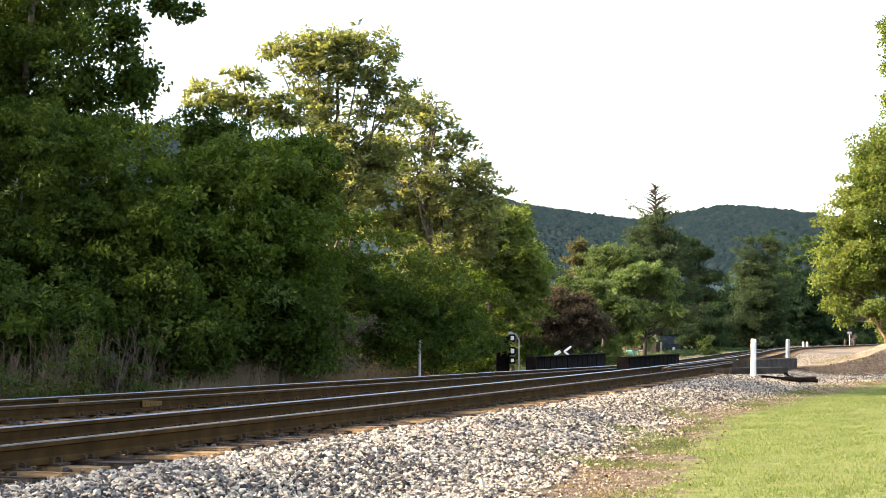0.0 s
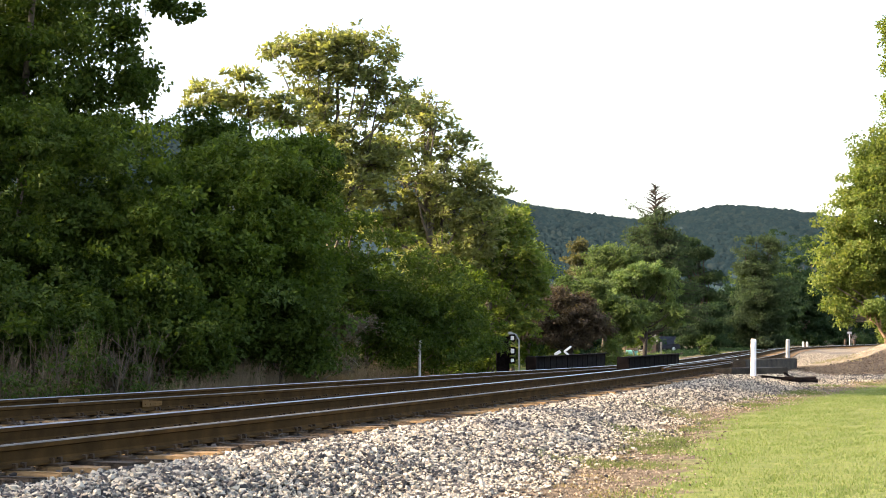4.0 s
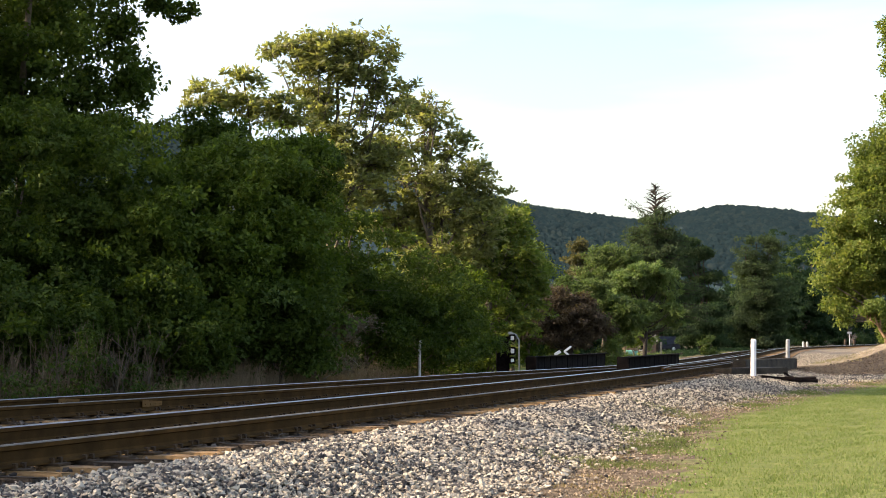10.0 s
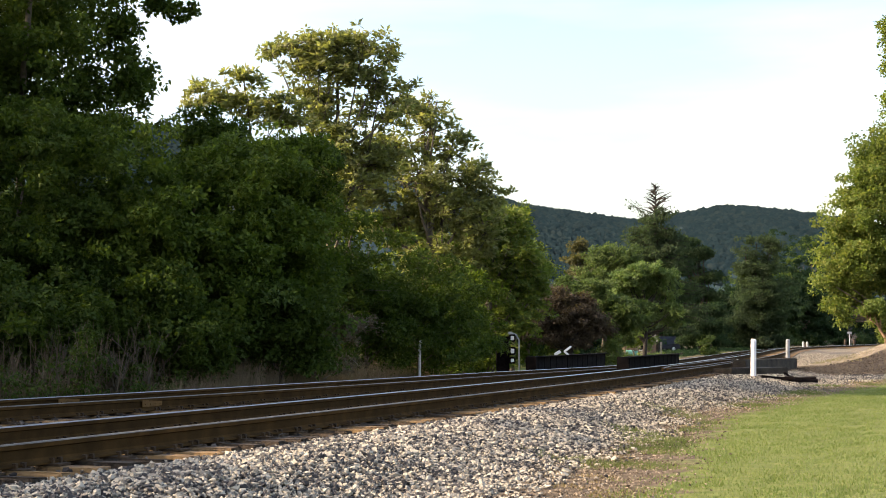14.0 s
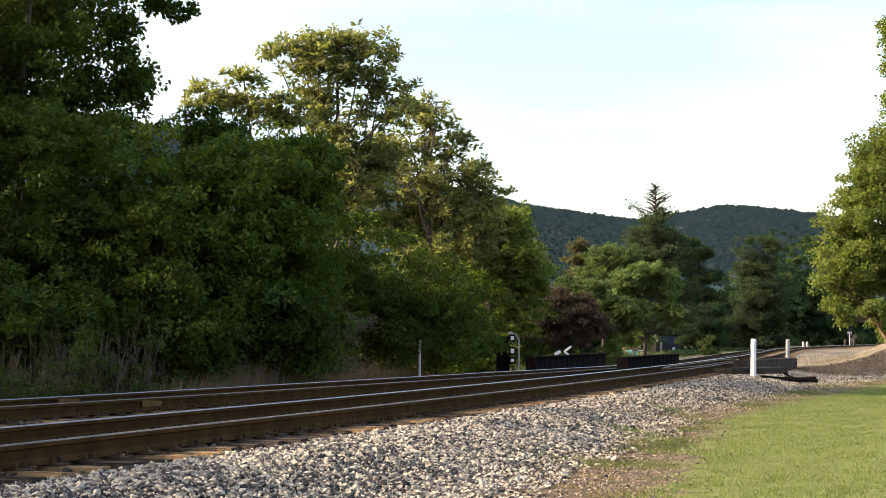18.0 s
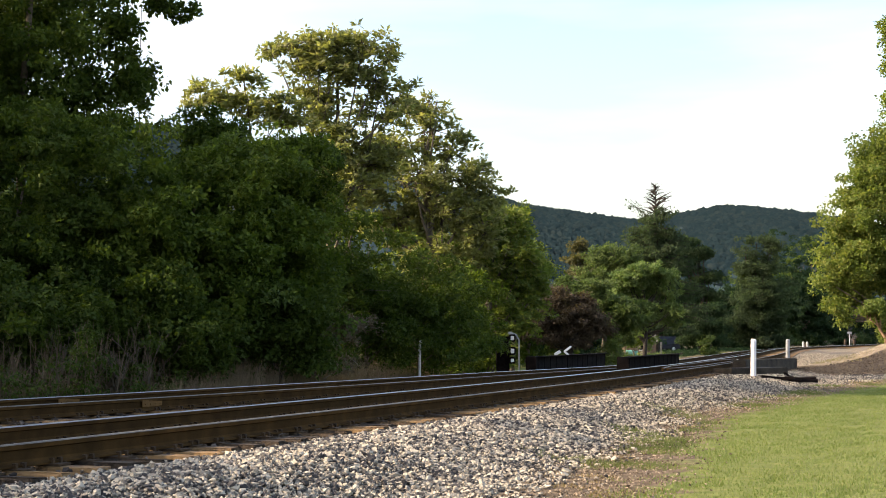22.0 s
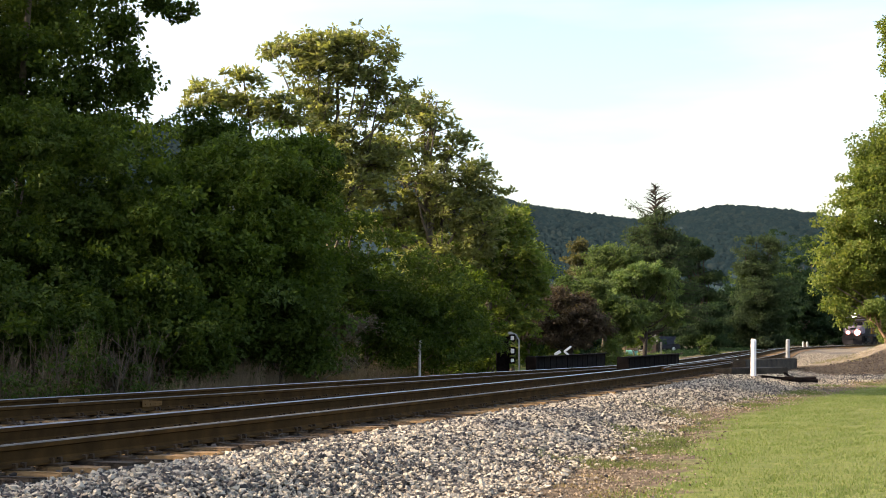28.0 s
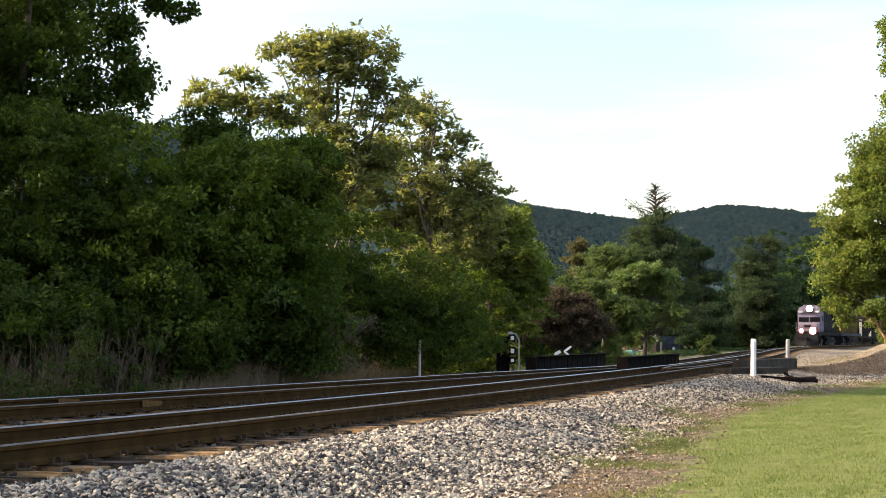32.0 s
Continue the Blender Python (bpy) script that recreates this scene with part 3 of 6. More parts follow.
# ---------------- ballast stones ----------------
def stones(name, n, sampler, size, label, seed, mat_, blocky=False):
    """Loose angular stones lying on the ground, in one mesh."""
    r = np.random.default_rng(seed)
    s, o = sampler(r, n)
    th = np.interp(s, ARC, HEAD)
    x = np.interp(s, ARC, LX) - o * np.cos(th)
    y = np.interp(s, ARC, LY) + o * np.sin(th)
    z = height(x, y)
    if blocky:
        ring = [(math.cos(k * math.pi / 2 + c * math.pi / 4) * 0.6, math.sin(k * math.pi / 2 + c * math.pi / 4) * 0.6, c * 0.8 - 0.4) for c in (0, 1) for k in range(4)]
        base = np.array(ring)
        V = base[None] + r.uniform(-0.15, 0.15, (n, 8, 3))
        faces = np.array([(0, 2, 1), (0, 3, 2), (4, 5, 6), (4, 6, 7)] + [q for k in range(4) for q in ((k, (k + 1) % 4, 4 + k), ((k + 1) % 4, 4 + (k + 1) % 4, 4 + k))])
    else:
        base = np.array([(1, 0, 0), (0, 1, 0), (-1, 0, 0), (0, -1, 0), (0, 0, 1), (0, 0, -1)], float) * 0.62
        V = base[None] * 0.9 + r.uniform(-0.16, 0.16, (n, 6, 3))
        faces = np.array([(0, 1, 4), (1, 2, 4), (2, 3, 4), (3, 0, 4), (1, 0, 5), (2, 1, 5), (3, 2, 5), (0, 3, 5)])
    sz = size * np.exp(r.normal(0, 0.28, n))
    V = V * np.stack([sz * r.uniform(0.9, 1.35, n), sz * r.uniform(0.65, 1, n), sz * r.uniform(0.45, 0.8, n)], 1)[:, None, :]
    yaw, tip, roll = r.uniform(0, 2 * math.pi, n), r.normal(0, 0.45, n), r.normal(0, 0.45, n)
    cy, sy, ct, st, cr, sr = np.cos(yaw), np.sin(yaw), np.cos(tip), np.sin(tip), np.cos(roll), np.sin(roll)
    R = np.stack([cy * ct, cy * st * sr - sy * cr, cy * st * cr + sy * sr, sy * ct, sy * st * sr + cy * cr, sy * st * cr - cy * sr, -st, ct * sr, ct * cr], 1).reshape(n, 3, 3)
    V = np.einsum("nij,nkj->nki", R, V) + np.stack([x, y, z + sz * 0.2 + r.uniform(-0.008, 0.024, n)], 1)[:, None, :]
    nv, (nf, nc) = len(base), faces.shape
    F = (faces[None] + (np.arange(n) * nv)[:, None, None]).reshape(-1)
    me = bpy.data.meshes.new(name)
    me.vertices.add(n * nv)
    me.vertices.foreach_set("co", np.ascontiguousarray(V, dtype=np.float32).ravel())
    me.loops.add(n * nf * nc)
    me.loops.foreach_set("vertex_index", F.astype(np.int32))
    me.polygons.add(n * nf)
    me.polygons.foreach_set("loop_start", np.arange(0, n * nf * nc, nc, dtype=np.int32))
    me.materials.append(mat_)
    me.polygons.foreach_set("use_smooth", np.zeros(n * nf, dtype=bool))
    me.update(calc_edges=True)
    return tagged(new(name, me), label, "gravel", kind="stuff")


def shoulder(s0, s1, power):
    def place(r, n):
        s = s0 + (s1 - s0) * r.uniform(0, 1, n) ** power
        u = r.uniform(0, 1, n)
        o = -1.4 + (grass_edge(s) + 0.5 + 1.4) * u ** 1.1 - r.normal(0, 0.25, n) * (u > 0.8)
        worn = np.sin(s * 1.3 + 1.7 * np.sin(o * 1.9)) + np.sin(s * 0.55 + 2.0 + o) + np.sin(s * 3.1 - o * 2.3) * 0.6
        bare = (o - grass_edge(s) < 1.5) & (worn > -0.2) & (r.uniform(0, 1, n) < 0.85)
        bare |= (o - grass_edge(s) < 1.25) & (s < 5) & (r.uniform(0, 1, n) < 0.93)
        o = np.where(bare, -1.4 + (grass_edge(s) + 2.2) * r.uniform(0, 1, n), o)
        return s, np.minimum(o, -1.25)
    return place


def verge(r, n):
    s = -4 + 40 * r.uniform(0, 1, n) ** 1.3
    return s, grass_edge(s) + r.normal(0.35, 0.45, n)


def cribs(r, n):
    s = -6 + 50 * r.uniform(0, 1, n) ** 1.4
    o = np.where(r.uniform(0, 1, n) < 0.45, r.uniform(-1.3, 1.3, n), 1.3 + r.uniform(0, 1, n) * (second(s) + 0.1))
    return s, o


stones("ballast_stones", 60000, shoulder(-8, 11, 1.1), 0.033, "loose grey and tan crushed stone ballast on the shoulder", 21, M_STONE, True)
stones("ballast_stones", 40000, shoulder(11, 43, 1.3), 0.04, "loose grey and tan crushed stone ballast on the shoulder", 24, M_STONE)
stones("verge_pebbles", 9000, verge, 0.024, "scattered pebbles on bare earth at the lawn's edge", 23, M_PEBBLE)
stones("crib_stones", 12000, cribs, 0.033, "grey crushed stone between the ties", 22, M_STONEDIRTY, True)


def bank_side(r, n):
    s = r.uniform(43, 50.8, n)
    return s, -2.7 - 6.5 * r.uniform(0, 1, n)


def far_shoulder(r, n):
    s = r.uniform(52, 120, n)
    return s, -1.6 - 4.5 * r.uniform(0, 1, n) ** 1.3


M_CLOD = material("earth_clod", (0.03, 0.025, 0.02), (0.12, 0.098, 0.075), 8, 0.95, 0.0, 0.3, 50, c3=(0.065, 0.053, 0.041), per="island", amount=0.4, spec=0.08)
stones("bank_clods", 5200, bank_side, 0.034, "clods of dark earth and roots on the bank", 25, M_CLOD)
stones("far_gravel", 9000, far_shoulder, 0.036, "pale gravel beside the far line", 26, M_STONE)


# ---------------- lawn ----------------
def grass(name, n, seed, blade, label, straw=False):
    r = np.random.default_rng(seed)
    s = -2 + 50 * r.uniform(0, 1, n) ** 1.4
    ed = grass_edge(s)
    o = ed + 0.7 - np.abs(r.normal(0, 1, n)) * 0.5 - r.uniform(0, 1, n) * 8.5
    if straw:
        o = ed + r.normal(0.45, 0.4, n)
    th = np.interp(s, ARC, HEAD)
    x = np.interp(s, ARC, LX) - o * np.cos(th)
    y = np.interp(s, ARC, LY) + o * np.sin(th)
    z = height(x, y)
    bare = np.array([noise.fractal((a * 0.9, b_ * 0.9, 3.0), 0.8, 2.0, 3) for a, b_ in zip(x, y)])
    keep = (bare > 0.15) if straw else (ed - o) / 1.1 + bare * 1.3 + r.normal(0, 0.35, n) > 0.25
    x, y, z, s = x[keep], y[keep], z[keep], s[keep]
    n = len(x)
    az = r.uniform(0, 2 * math.pi, n)
    lean = r.uniform(0.1, 0.7, n)
    h = r.uniform(0.018, 0.04, n)
    w = r.uniform(0.004, 0.008, n) * (1 + s / 30)
    dx, dy = np.cos(az), np.sin(az)
    base = np.stack([x, y, z - 0.005], 1)
    side = np.stack([-dy, dx, np.zeros(n)], 1) * w[:, None]
    tip = base + np.stack([dx * lean * h, dy * lean * h, h], 1)
    co = np.stack([base - side, base + side, tip], 1)
    return tagged(new(name, quads_mesh(name, co, blade)), label, "grass", kind="stuff")


grass("lawn_grass", 250000, 31, M_GRASSBLADE, "short mown green lawn with yellowish patches")

def edge_tufts(name, n, seed):
    """Separate tufts of grass on the bare strip between lawn and ballast."""
    r = np.random.default_rng(seed)
    s = r.uniform(0.5, 34, n)
    o = grass_edge(s) + r.uniform(-0.2, 1.5, n) ** 1.0
    th = np.interp(s, ARC, HEAD)
    x = np.interp(s, ARC, LX) - o * np.cos(th)
    y = np.interp(s, ARC, LY) + o * np.sin(th)
    patch = np.array([noise.noise((a * 0.8, b_ * 0.8, 15.0)) for a, b_ in zip(x, y)])
    k = patch > 0.12 + 0.2 * (o - grass_edge(s))
    x, y = x[k], y[k]
    m = len(x) * 40
    x, y = np.repeat(x, 40) + r.normal(0, 0.13, m), np.repeat(y, 40) + r.normal(0, 0.13, m)
    z = height(x, y)
    az, h = r.uniform(0, 2 * math.pi, m), r.uniform(0.03, 0.09, m)
    base = np.stack([x, y, z - 0.005], 1)
    side = np.stack([-np.sin(az), np.cos(az), np.zeros(m)], 1) * 0.006
    tip = base + np.stack([np.cos(az) * h * 0.6, np.sin(az) * h * 0.6, h], 1)
    tagged(new(name, quads_mesh(name, np.stack([base - side, base + side, tip], 1), M_TUFT)), "straggling green tufts on bare earth beside the ballast", "grass", kind="stuff")


M_TUFT = leaf_material("tuft_blade", (0.075, 0.1, 0.035), (0.105, 0.13, 0.05), (0.15, 0.16, 0.07), 0.3, 0.1)
edge_tufts("edge_tufts", 1500, 34)
M_STRAW = leaf_material("straw", (0.14, 0.1, 0.055), (0.22, 0.165, 0.095), (0.32, 0.25, 0.15), 0.2)
grass("dead_grass", 30000, 33, M_STRAW, "dead tan grass at the lawn's worn edge", True)


# ---------------- trees ----------------
def clump_leaves(cen, rad, per, length, width, r, star=False, flat=0.6, tri=False, jitter=0.35):
    """Leaves round clump centres; star: long leaves that radiate from the middle."""
    n = len(cen) * per
    c = np.repeat(cen, per, axis=0)
    d = r.normal(size=(n, 3))
    d /= np.linalg.norm(d, axis=1)[:, None]
    if star:
        d[:, 2] = np.abs(d[:, 2]) * 0.7 - 0.15
        d /= np.linalg.norm(d, axis=1)[:, None]
        p0 = c + d * (np.repeat(rad, per) * r.uniform(0.05, 0.5, n))[:, None]
        axis = d + r.normal(0, 0.3, (n, 3))
        axis[:, 2] -= 0.25
    else:
        p0 = c + d * (np.repeat(rad, per) * r.uniform(0.2, 1, n) ** 0.6)[:, None] * np.array([1, 1, flat])
        axis = d * 0.5 + r.normal(0, 0.7, (n, 3))
        axis[:, 2] -= 0.35
    axis /= np.linalg.norm(axis, axis=1)[:, None]
    up = np.repeat(r.normal(0, 0.3, (len(cen), 3)), per, axis=0) + r.normal(0, jitter, (n, 3)) + np.array([0, 0, 1.0])
    side = np.cross(axis, up)
    side /= np.linalg.norm(side, axis=1)[:, None] + 1e-9
    ln = (length * r.uniform(0.6, 1.3, n))[:, None]
    wd = (width * r.uniform(0.6, 1.3, n))[:, None]
    if tri:
        return np.stack([p0 + side * wd * 0.5, p0 + axis * ln, p0 - side * wd * 0.5], 1)
    return np.stack([p0, p0 + axis * ln * 0.45 + side * wd * 0.5, p0 + axis * ln, p0 + axis * ln * 0.45 - side * wd * 0.5], 1)


def tree(x, y, top, lobes, leaf, n_clumps, per, label, seed, clump=(0.45, 0.8), size=(0.13, 0.075), bark=None, trunk_r=0.16, star=False,
         name="tree", category="tree", inner=0.5, lean=(0, 0), limbs=True, group="trees along the line", twigs=0.25, forks=3, bough=5, spread=0.75, flat=0.5, tri=False, jitter=0.35):
    """A tree at x, y: a tapered trunk, limbs to its lobes (dx, dy, z, rx, ry, rz) and a crown of small leaves in clumps."""
    r = np.random.default_rng(seed)
    z0 = float(height(np.array([x]), np.array([y]))[0]) - 0.05
    t = thing(name, pose(x, y, z0), label, category, group)
    bark = bark or M_BARK
    w = np.array([(a[3] * a[4] + a[4] * a[5] + a[3] * a[5]) * (a[6] if len(a) > 6 else 1.0) for a in lobes])
    nb = max(6, n_clumps // bough)
    pick = r.choice(len(lobes), nb, p=w / w.sum())
    d = r.normal(size=(nb, 3))
    d /= np.linalg.norm(d, axis=1)[:, None]
    L = np.array([a[:6] for a in lobes], float)
    rr = (inner + (1 - inner) * r.uniform(0, 1, nb) ** 0.7) * r.uniform(0.86, 1.06, nb)
    mid = L[pick, :3] + d * rr[:, None] * L[pick, 3:6]
    own = r.integers(0, nb, n_clumps)
    wide = np.minimum(L[pick, 3:6].min(1) * 0.5, sum(clump) * spread)
    cen = mid[own] + r.normal(0, 1, (n_clumps, 3)) * wide[own][:, None] * np.array([1, 1, flat])
    cen[:, 2] -= z0
    cen = cen[cen[:, 2] > 0.15]
    rad = r.uniform(*clump, len(cen))
    co = clump_leaves(cen, rad, per, size[0], size[1], r, star, 0.6, tri, jitter)
    part("crown", quads_mesh("crown", co, leaf), None, t)
    V, F = [], []

    def add(path, radii, seg=6):
        v, f = tube(path, radii, seg)
        o0 = len(V)
        V.extend(v)
        F.extend(tuple(i + o0 for i in q) for q in f)

    hi = max(a[2] for a in lobes) - z0
    tp = [(lean[0] * k * k * hi, lean[1] * k * k * hi, hi * k + (-0.1 if k == 0 else 0)) for k in (0, 0.1, 0.3, 0.55, 0.8, 1.0)]
    tp = [(q[0] + r.normal(0, 0.06) * i, q[1] + r.normal(0, 0.06) * i, q[2]) for i, q in enumerate(tp)]
    add(tp, [trunk_r * 1.35, trunk_r, trunk_r * 0.85, trunk_r * 0.62, trunk_r * 0.4, trunk_r * 0.18], 9)
    if limbs:
        for a in lobes:
            for q in range(forks):
                e = Vector((a[0], a[1], a[2] - z0)) + Vector(r.normal(0, 0.45, 3)) * min(a[3], a[5])
                k = min(0.85, max(0.15, (e.z / hi) * r.uniform(0.35, 0.75)))
                b0 = Vector((np.interp(k * hi, [p_[2] for p_ in tp], [p_[0] for p_ in tp]), np.interp(k * hi, [p_[2] for p_ in tp], [p_[1] for p_ in tp]), k * hi))
                m1 = b0.lerp(e, 0.5) + Vector((r.normal(0, 0.2), r.normal(0, 0.2), -0.1 * (e - b0).length))
                add([b0, b0.lerp(m1, 0.6), m1, m1.lerp(e, 0.6), e], [trunk_r * 0.42, trunk_r * 0.34, trunk_r * 0.26, trunk_r * 0.16, trunk_r * 0.06])
        for c_ in cen[r.uniform(0, 1, len(cen)) < twigs]:
            j = int(np.argmin(((L[:, :3] - np.array([0, 0, z0]) - c_) ** 2).sum(1)))
            a = Vector(L[j, :3]) - Vector((0, 0, z0))
            e = Vector(c_)
            m1 = a.lerp(e, 0.5) + Vector(r.normal(0, 0.12, 3))
            add([a, m1, e], [trunk_r * 0.14, trunk_r * 0.09, 0.008], 4)
    part("trunk", mesh_of("trunk", V, F, [bark], smooth=True), None, t)
    return t


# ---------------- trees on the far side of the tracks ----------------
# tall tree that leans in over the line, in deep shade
# Top lobes above view are added to cast shade on the ballast.
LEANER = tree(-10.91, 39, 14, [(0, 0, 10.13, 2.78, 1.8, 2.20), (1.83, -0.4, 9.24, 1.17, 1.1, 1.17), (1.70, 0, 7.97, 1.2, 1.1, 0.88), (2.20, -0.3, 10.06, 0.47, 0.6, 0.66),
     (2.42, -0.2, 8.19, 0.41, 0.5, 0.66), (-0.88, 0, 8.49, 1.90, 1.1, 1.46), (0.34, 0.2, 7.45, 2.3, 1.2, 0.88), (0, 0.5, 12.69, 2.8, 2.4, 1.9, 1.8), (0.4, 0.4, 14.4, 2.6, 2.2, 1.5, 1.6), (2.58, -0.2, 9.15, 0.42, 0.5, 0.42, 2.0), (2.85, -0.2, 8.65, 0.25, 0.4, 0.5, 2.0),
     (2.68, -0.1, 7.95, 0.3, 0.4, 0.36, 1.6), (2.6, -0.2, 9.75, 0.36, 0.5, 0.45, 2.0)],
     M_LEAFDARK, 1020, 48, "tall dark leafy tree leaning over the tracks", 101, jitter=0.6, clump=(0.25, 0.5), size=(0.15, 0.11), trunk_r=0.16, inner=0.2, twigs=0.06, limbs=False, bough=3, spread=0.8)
tree(-12.38, 42, 13, [(0, 0, 10.79, 1.89, 1.6, 1.73), (0.6, 0, 9.4, 1.1, 1.2, 0.9), (-0.63, 0, 7.2, 1.7, 1.4, 0.9)], M_LEAFDARK, 330, 70, "dense dark tree behind a leaning one", 103, clump=(0.35, 0.65),
     size=(0.15, 0.11), trunk_r=0.16, inner=0.3, twigs=0.03, limbs=False, tri=True)
OVERHANG = tree(-8.36, 40.5, 8, [(0.76, -0.2, 10.65, 0.46, 0.35, 0.24), (1.32, -0.2, 10.49, 0.55, 0.35, 0.30), (0.14, -0.2, 8.60, 0.44, 0.4, 0.7)], M_LEAFDARK, 95, 40, "slender leafy tree with an overhanging branch", 102, clump=(0.12, 0.24), size=(0.13, 0.1),
     trunk_r=0.035, inner=0.2, name="sapling", twigs=0.3, bough=3, limbs=False)
# dense shade trees behind the weeds
SHADE = [
    (-11.88, 37, 5.32, 2.50, 2.08, 110, M_LEAFDARK),
    (-9.80, 36, 5.08, 1.89, 2.03, 111, M_LEAFDARK),
    (-8.63, 38, 5.42, 1.71, 1.85, 112, M_LEAF),
    (-6.60, 37, 4.80, 1.53, 1.50, 113, M_LEAF),
    (-5.34, 39, 5.23, 1.61, 1.54, 114, M_LEAF),
    (-4.38, 41, 5.42, 0.85, 1.39, 115, M_LEAF),
]
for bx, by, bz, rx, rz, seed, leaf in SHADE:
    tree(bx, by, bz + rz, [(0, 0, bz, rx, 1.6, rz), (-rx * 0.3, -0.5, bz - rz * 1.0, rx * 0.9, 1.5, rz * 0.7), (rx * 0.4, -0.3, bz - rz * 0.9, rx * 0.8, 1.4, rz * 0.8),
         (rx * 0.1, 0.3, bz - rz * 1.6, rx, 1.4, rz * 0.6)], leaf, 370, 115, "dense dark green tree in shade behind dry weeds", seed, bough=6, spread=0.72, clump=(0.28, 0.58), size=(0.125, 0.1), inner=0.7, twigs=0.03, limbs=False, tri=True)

# tall tree with long feathery leaves
STARRY = dict(jitter=0.9, forks=1, clump=(0.14, 0.3), size=(0.2, 0.09), star=True, bark=M_BARK, inner=0.3, twigs=0.3, bough=2, spread=0.55, flat=0.6)
tree(-3.63, 50, 12, [(-0.14, 0.0, 11.32, 1.3, 1.1, 0.55, 1.2), (-1.27, -0.34, 11.37, 0.84, 0.76, 0.41), (-2.09, 0.17, 11.17, 0.56, 0.51, 0.19, 0.8), (0.9, -0.21, 11.35, 0.95, 0.85, 0.5, 1.2),
     (1.75, 0.2, 10.85, 0.48, 0.55, 0.6, 0.9), (0.15, 0.0, 10.54, 1.13, 1.01, 0.49), (-0.84, -0.26, 10.6, 0.66, 0.59, 0.55, 1.2), (-0.8, 0.1, 9.8, 0.5, 0.5, 0.6, 1.0), (0.91, 0.34, 9.3, 1.05, 1.0, 1.1, 0.6), (1.4, 0.1, 10.2, 0.5, 0.5, 0.45, 0.8),
     (-0.37, -0.09, 9.3, 0.5, 0.9, 1.13, 1.2), (2.39, 0.17, 10.07, 0.41, 0.44, 0.49, 0.5), (1.86, 0.0, 9.11, 0.66, 0.84, 0.94, 0.8), (0.16, -0.38, 7.97, 0.94, 0.84, 0.75, 1.5), (1.3, 0.28, 7.4, 0.94, 0.84, 0.84, 1.5), (-0.3, -0.6, 7.1, 0.8, 0.7, 0.7, 1.4), (0.6, -0.7, 6.5, 1.1, 0.8, 0.8, 1.3)],
     M_LEAFSTAR, 1180, 19, "tall tree with feathery yellow-green leaves and pale bare limbs", 131, trunk_r=0.15, **STARRY)
tree(-6.23, 47, 9.5, [(-0.65, 0.0, 9.95, 0.42, 0.38, 0.16), (0.11, -0.24, 9.7, 0.6, 0.54, 0.23), (-1.49, 0.14, 9.38, 0.46, 0.41, 0.23), (-1.73, -0.07, 8.91, 0.35, 0.32, 0.21),
     (-0.86, 0.31, 9.09, 0.78, 0.7, 0.32), (0.12, 0.0, 8.93, 0.71, 0.64, 0.39, 0.8), (1.27, -0.16, 9.02, 0.39, 0.35, 0.21, 0.5), (1.9, 0.11, 8.57, 0.35, 0.44, 0.49, 0.6), (0.9, 0.1, 8.55, 0.6, 0.5, 0.4, 1.1)],
     M_LEAFSTAR, 230, 20, "feathery yellow-green tree rising behind darker trees", 132, trunk_r=0.09, **STARRY)
tree(-0.49, 54, 10, [(-0.66, 0.0, 9.82, 0.57, 0.55, 0.61, 0.8), (-0.1, 0.2, 10.1, 0.6, 0.5, 0.4, 1.2), (0.1, -0.29, 9.06, 0.73, 0.66, 0.65, 1.1), (0.81, 0.23, 8.32, 0.77, 0.69, 0.77), (1.52, -0.14, 7.46, 0.69, 0.62, 0.69),
     (2.13, 0.23, 6.6, 0.57, 0.55, 0.61), (-1.23, 0.0, 8.32, 1.22, 1.09, 0.97), (-0.41, -0.57, 7.26, 1.42, 1.28, 0.97), (0.81, 0.43, 6.23, 1.42, 1.28, 0.97), (2.03, -0.17, 5.46, 0.85, 0.77, 0.81),
     (-1.22, 0.57, 5.93, 1.42, 1.28, 1.01), (-2.45, 0.0, 6.85, 1.01, 0.91, 0.91, 0.9), (0.6, 0.3, 4.3, 1.9, 1.4, 1.4)],
     M_LEAFSTAR, 1250, 24, "broad tree with drooping feathery leaves", 133, trunk_r=0.18, **STARRY)
tree(1.84, 57, 8, [(0.18, 0.0, 5.89, 0.9, 0.81, 0.77), (1.03, -0.36, 4.77, 0.9, 0.81, 0.81), (1.12, 0.24, 3.49, 0.81, 0.85, 0.94), (0.64, -0.21, 2.21, 1.03, 0.92, 0.86),
     (-0.42, 0.51, 4.13, 1.28, 1.16, 1.28), (-1.49, 0.0, 4.77, 1.28, 1.16, 1.07)],
     M_LEAFOLIVE, 700, 32, "leafy green tree at the end of the row", 134, trunk_r=0.15, clump=(0.2, 0.4), size=(0.2, 0.1), star=True, inner=0.45, jitter=0.7)
for hx, hz, seed in ((-6.28, 7.44, 137), (-4.06, 6.89, 138)):
    tree(hx, 41, hz, [(-0.1, 0.0, hz, 0.49, 0.44, 0.46), (0.34, -0.25, hz - 0.4, 0.62, 0.55, 0.46), (-0.44, 0.16, hz - 0.45, 0.54, 0.48, 0.46), (0, 0, hz - 1.3, 0.8, 0.6, 0.8)],
         M_LEAFDARK, 190, 70, "dark green tree standing above the shaded row", seed, clump=(0.2, 0.4), size=(0.125, 0.1), inner=0.5, twigs=0.03, limbs=False, tri=True, trunk_r=0.1)
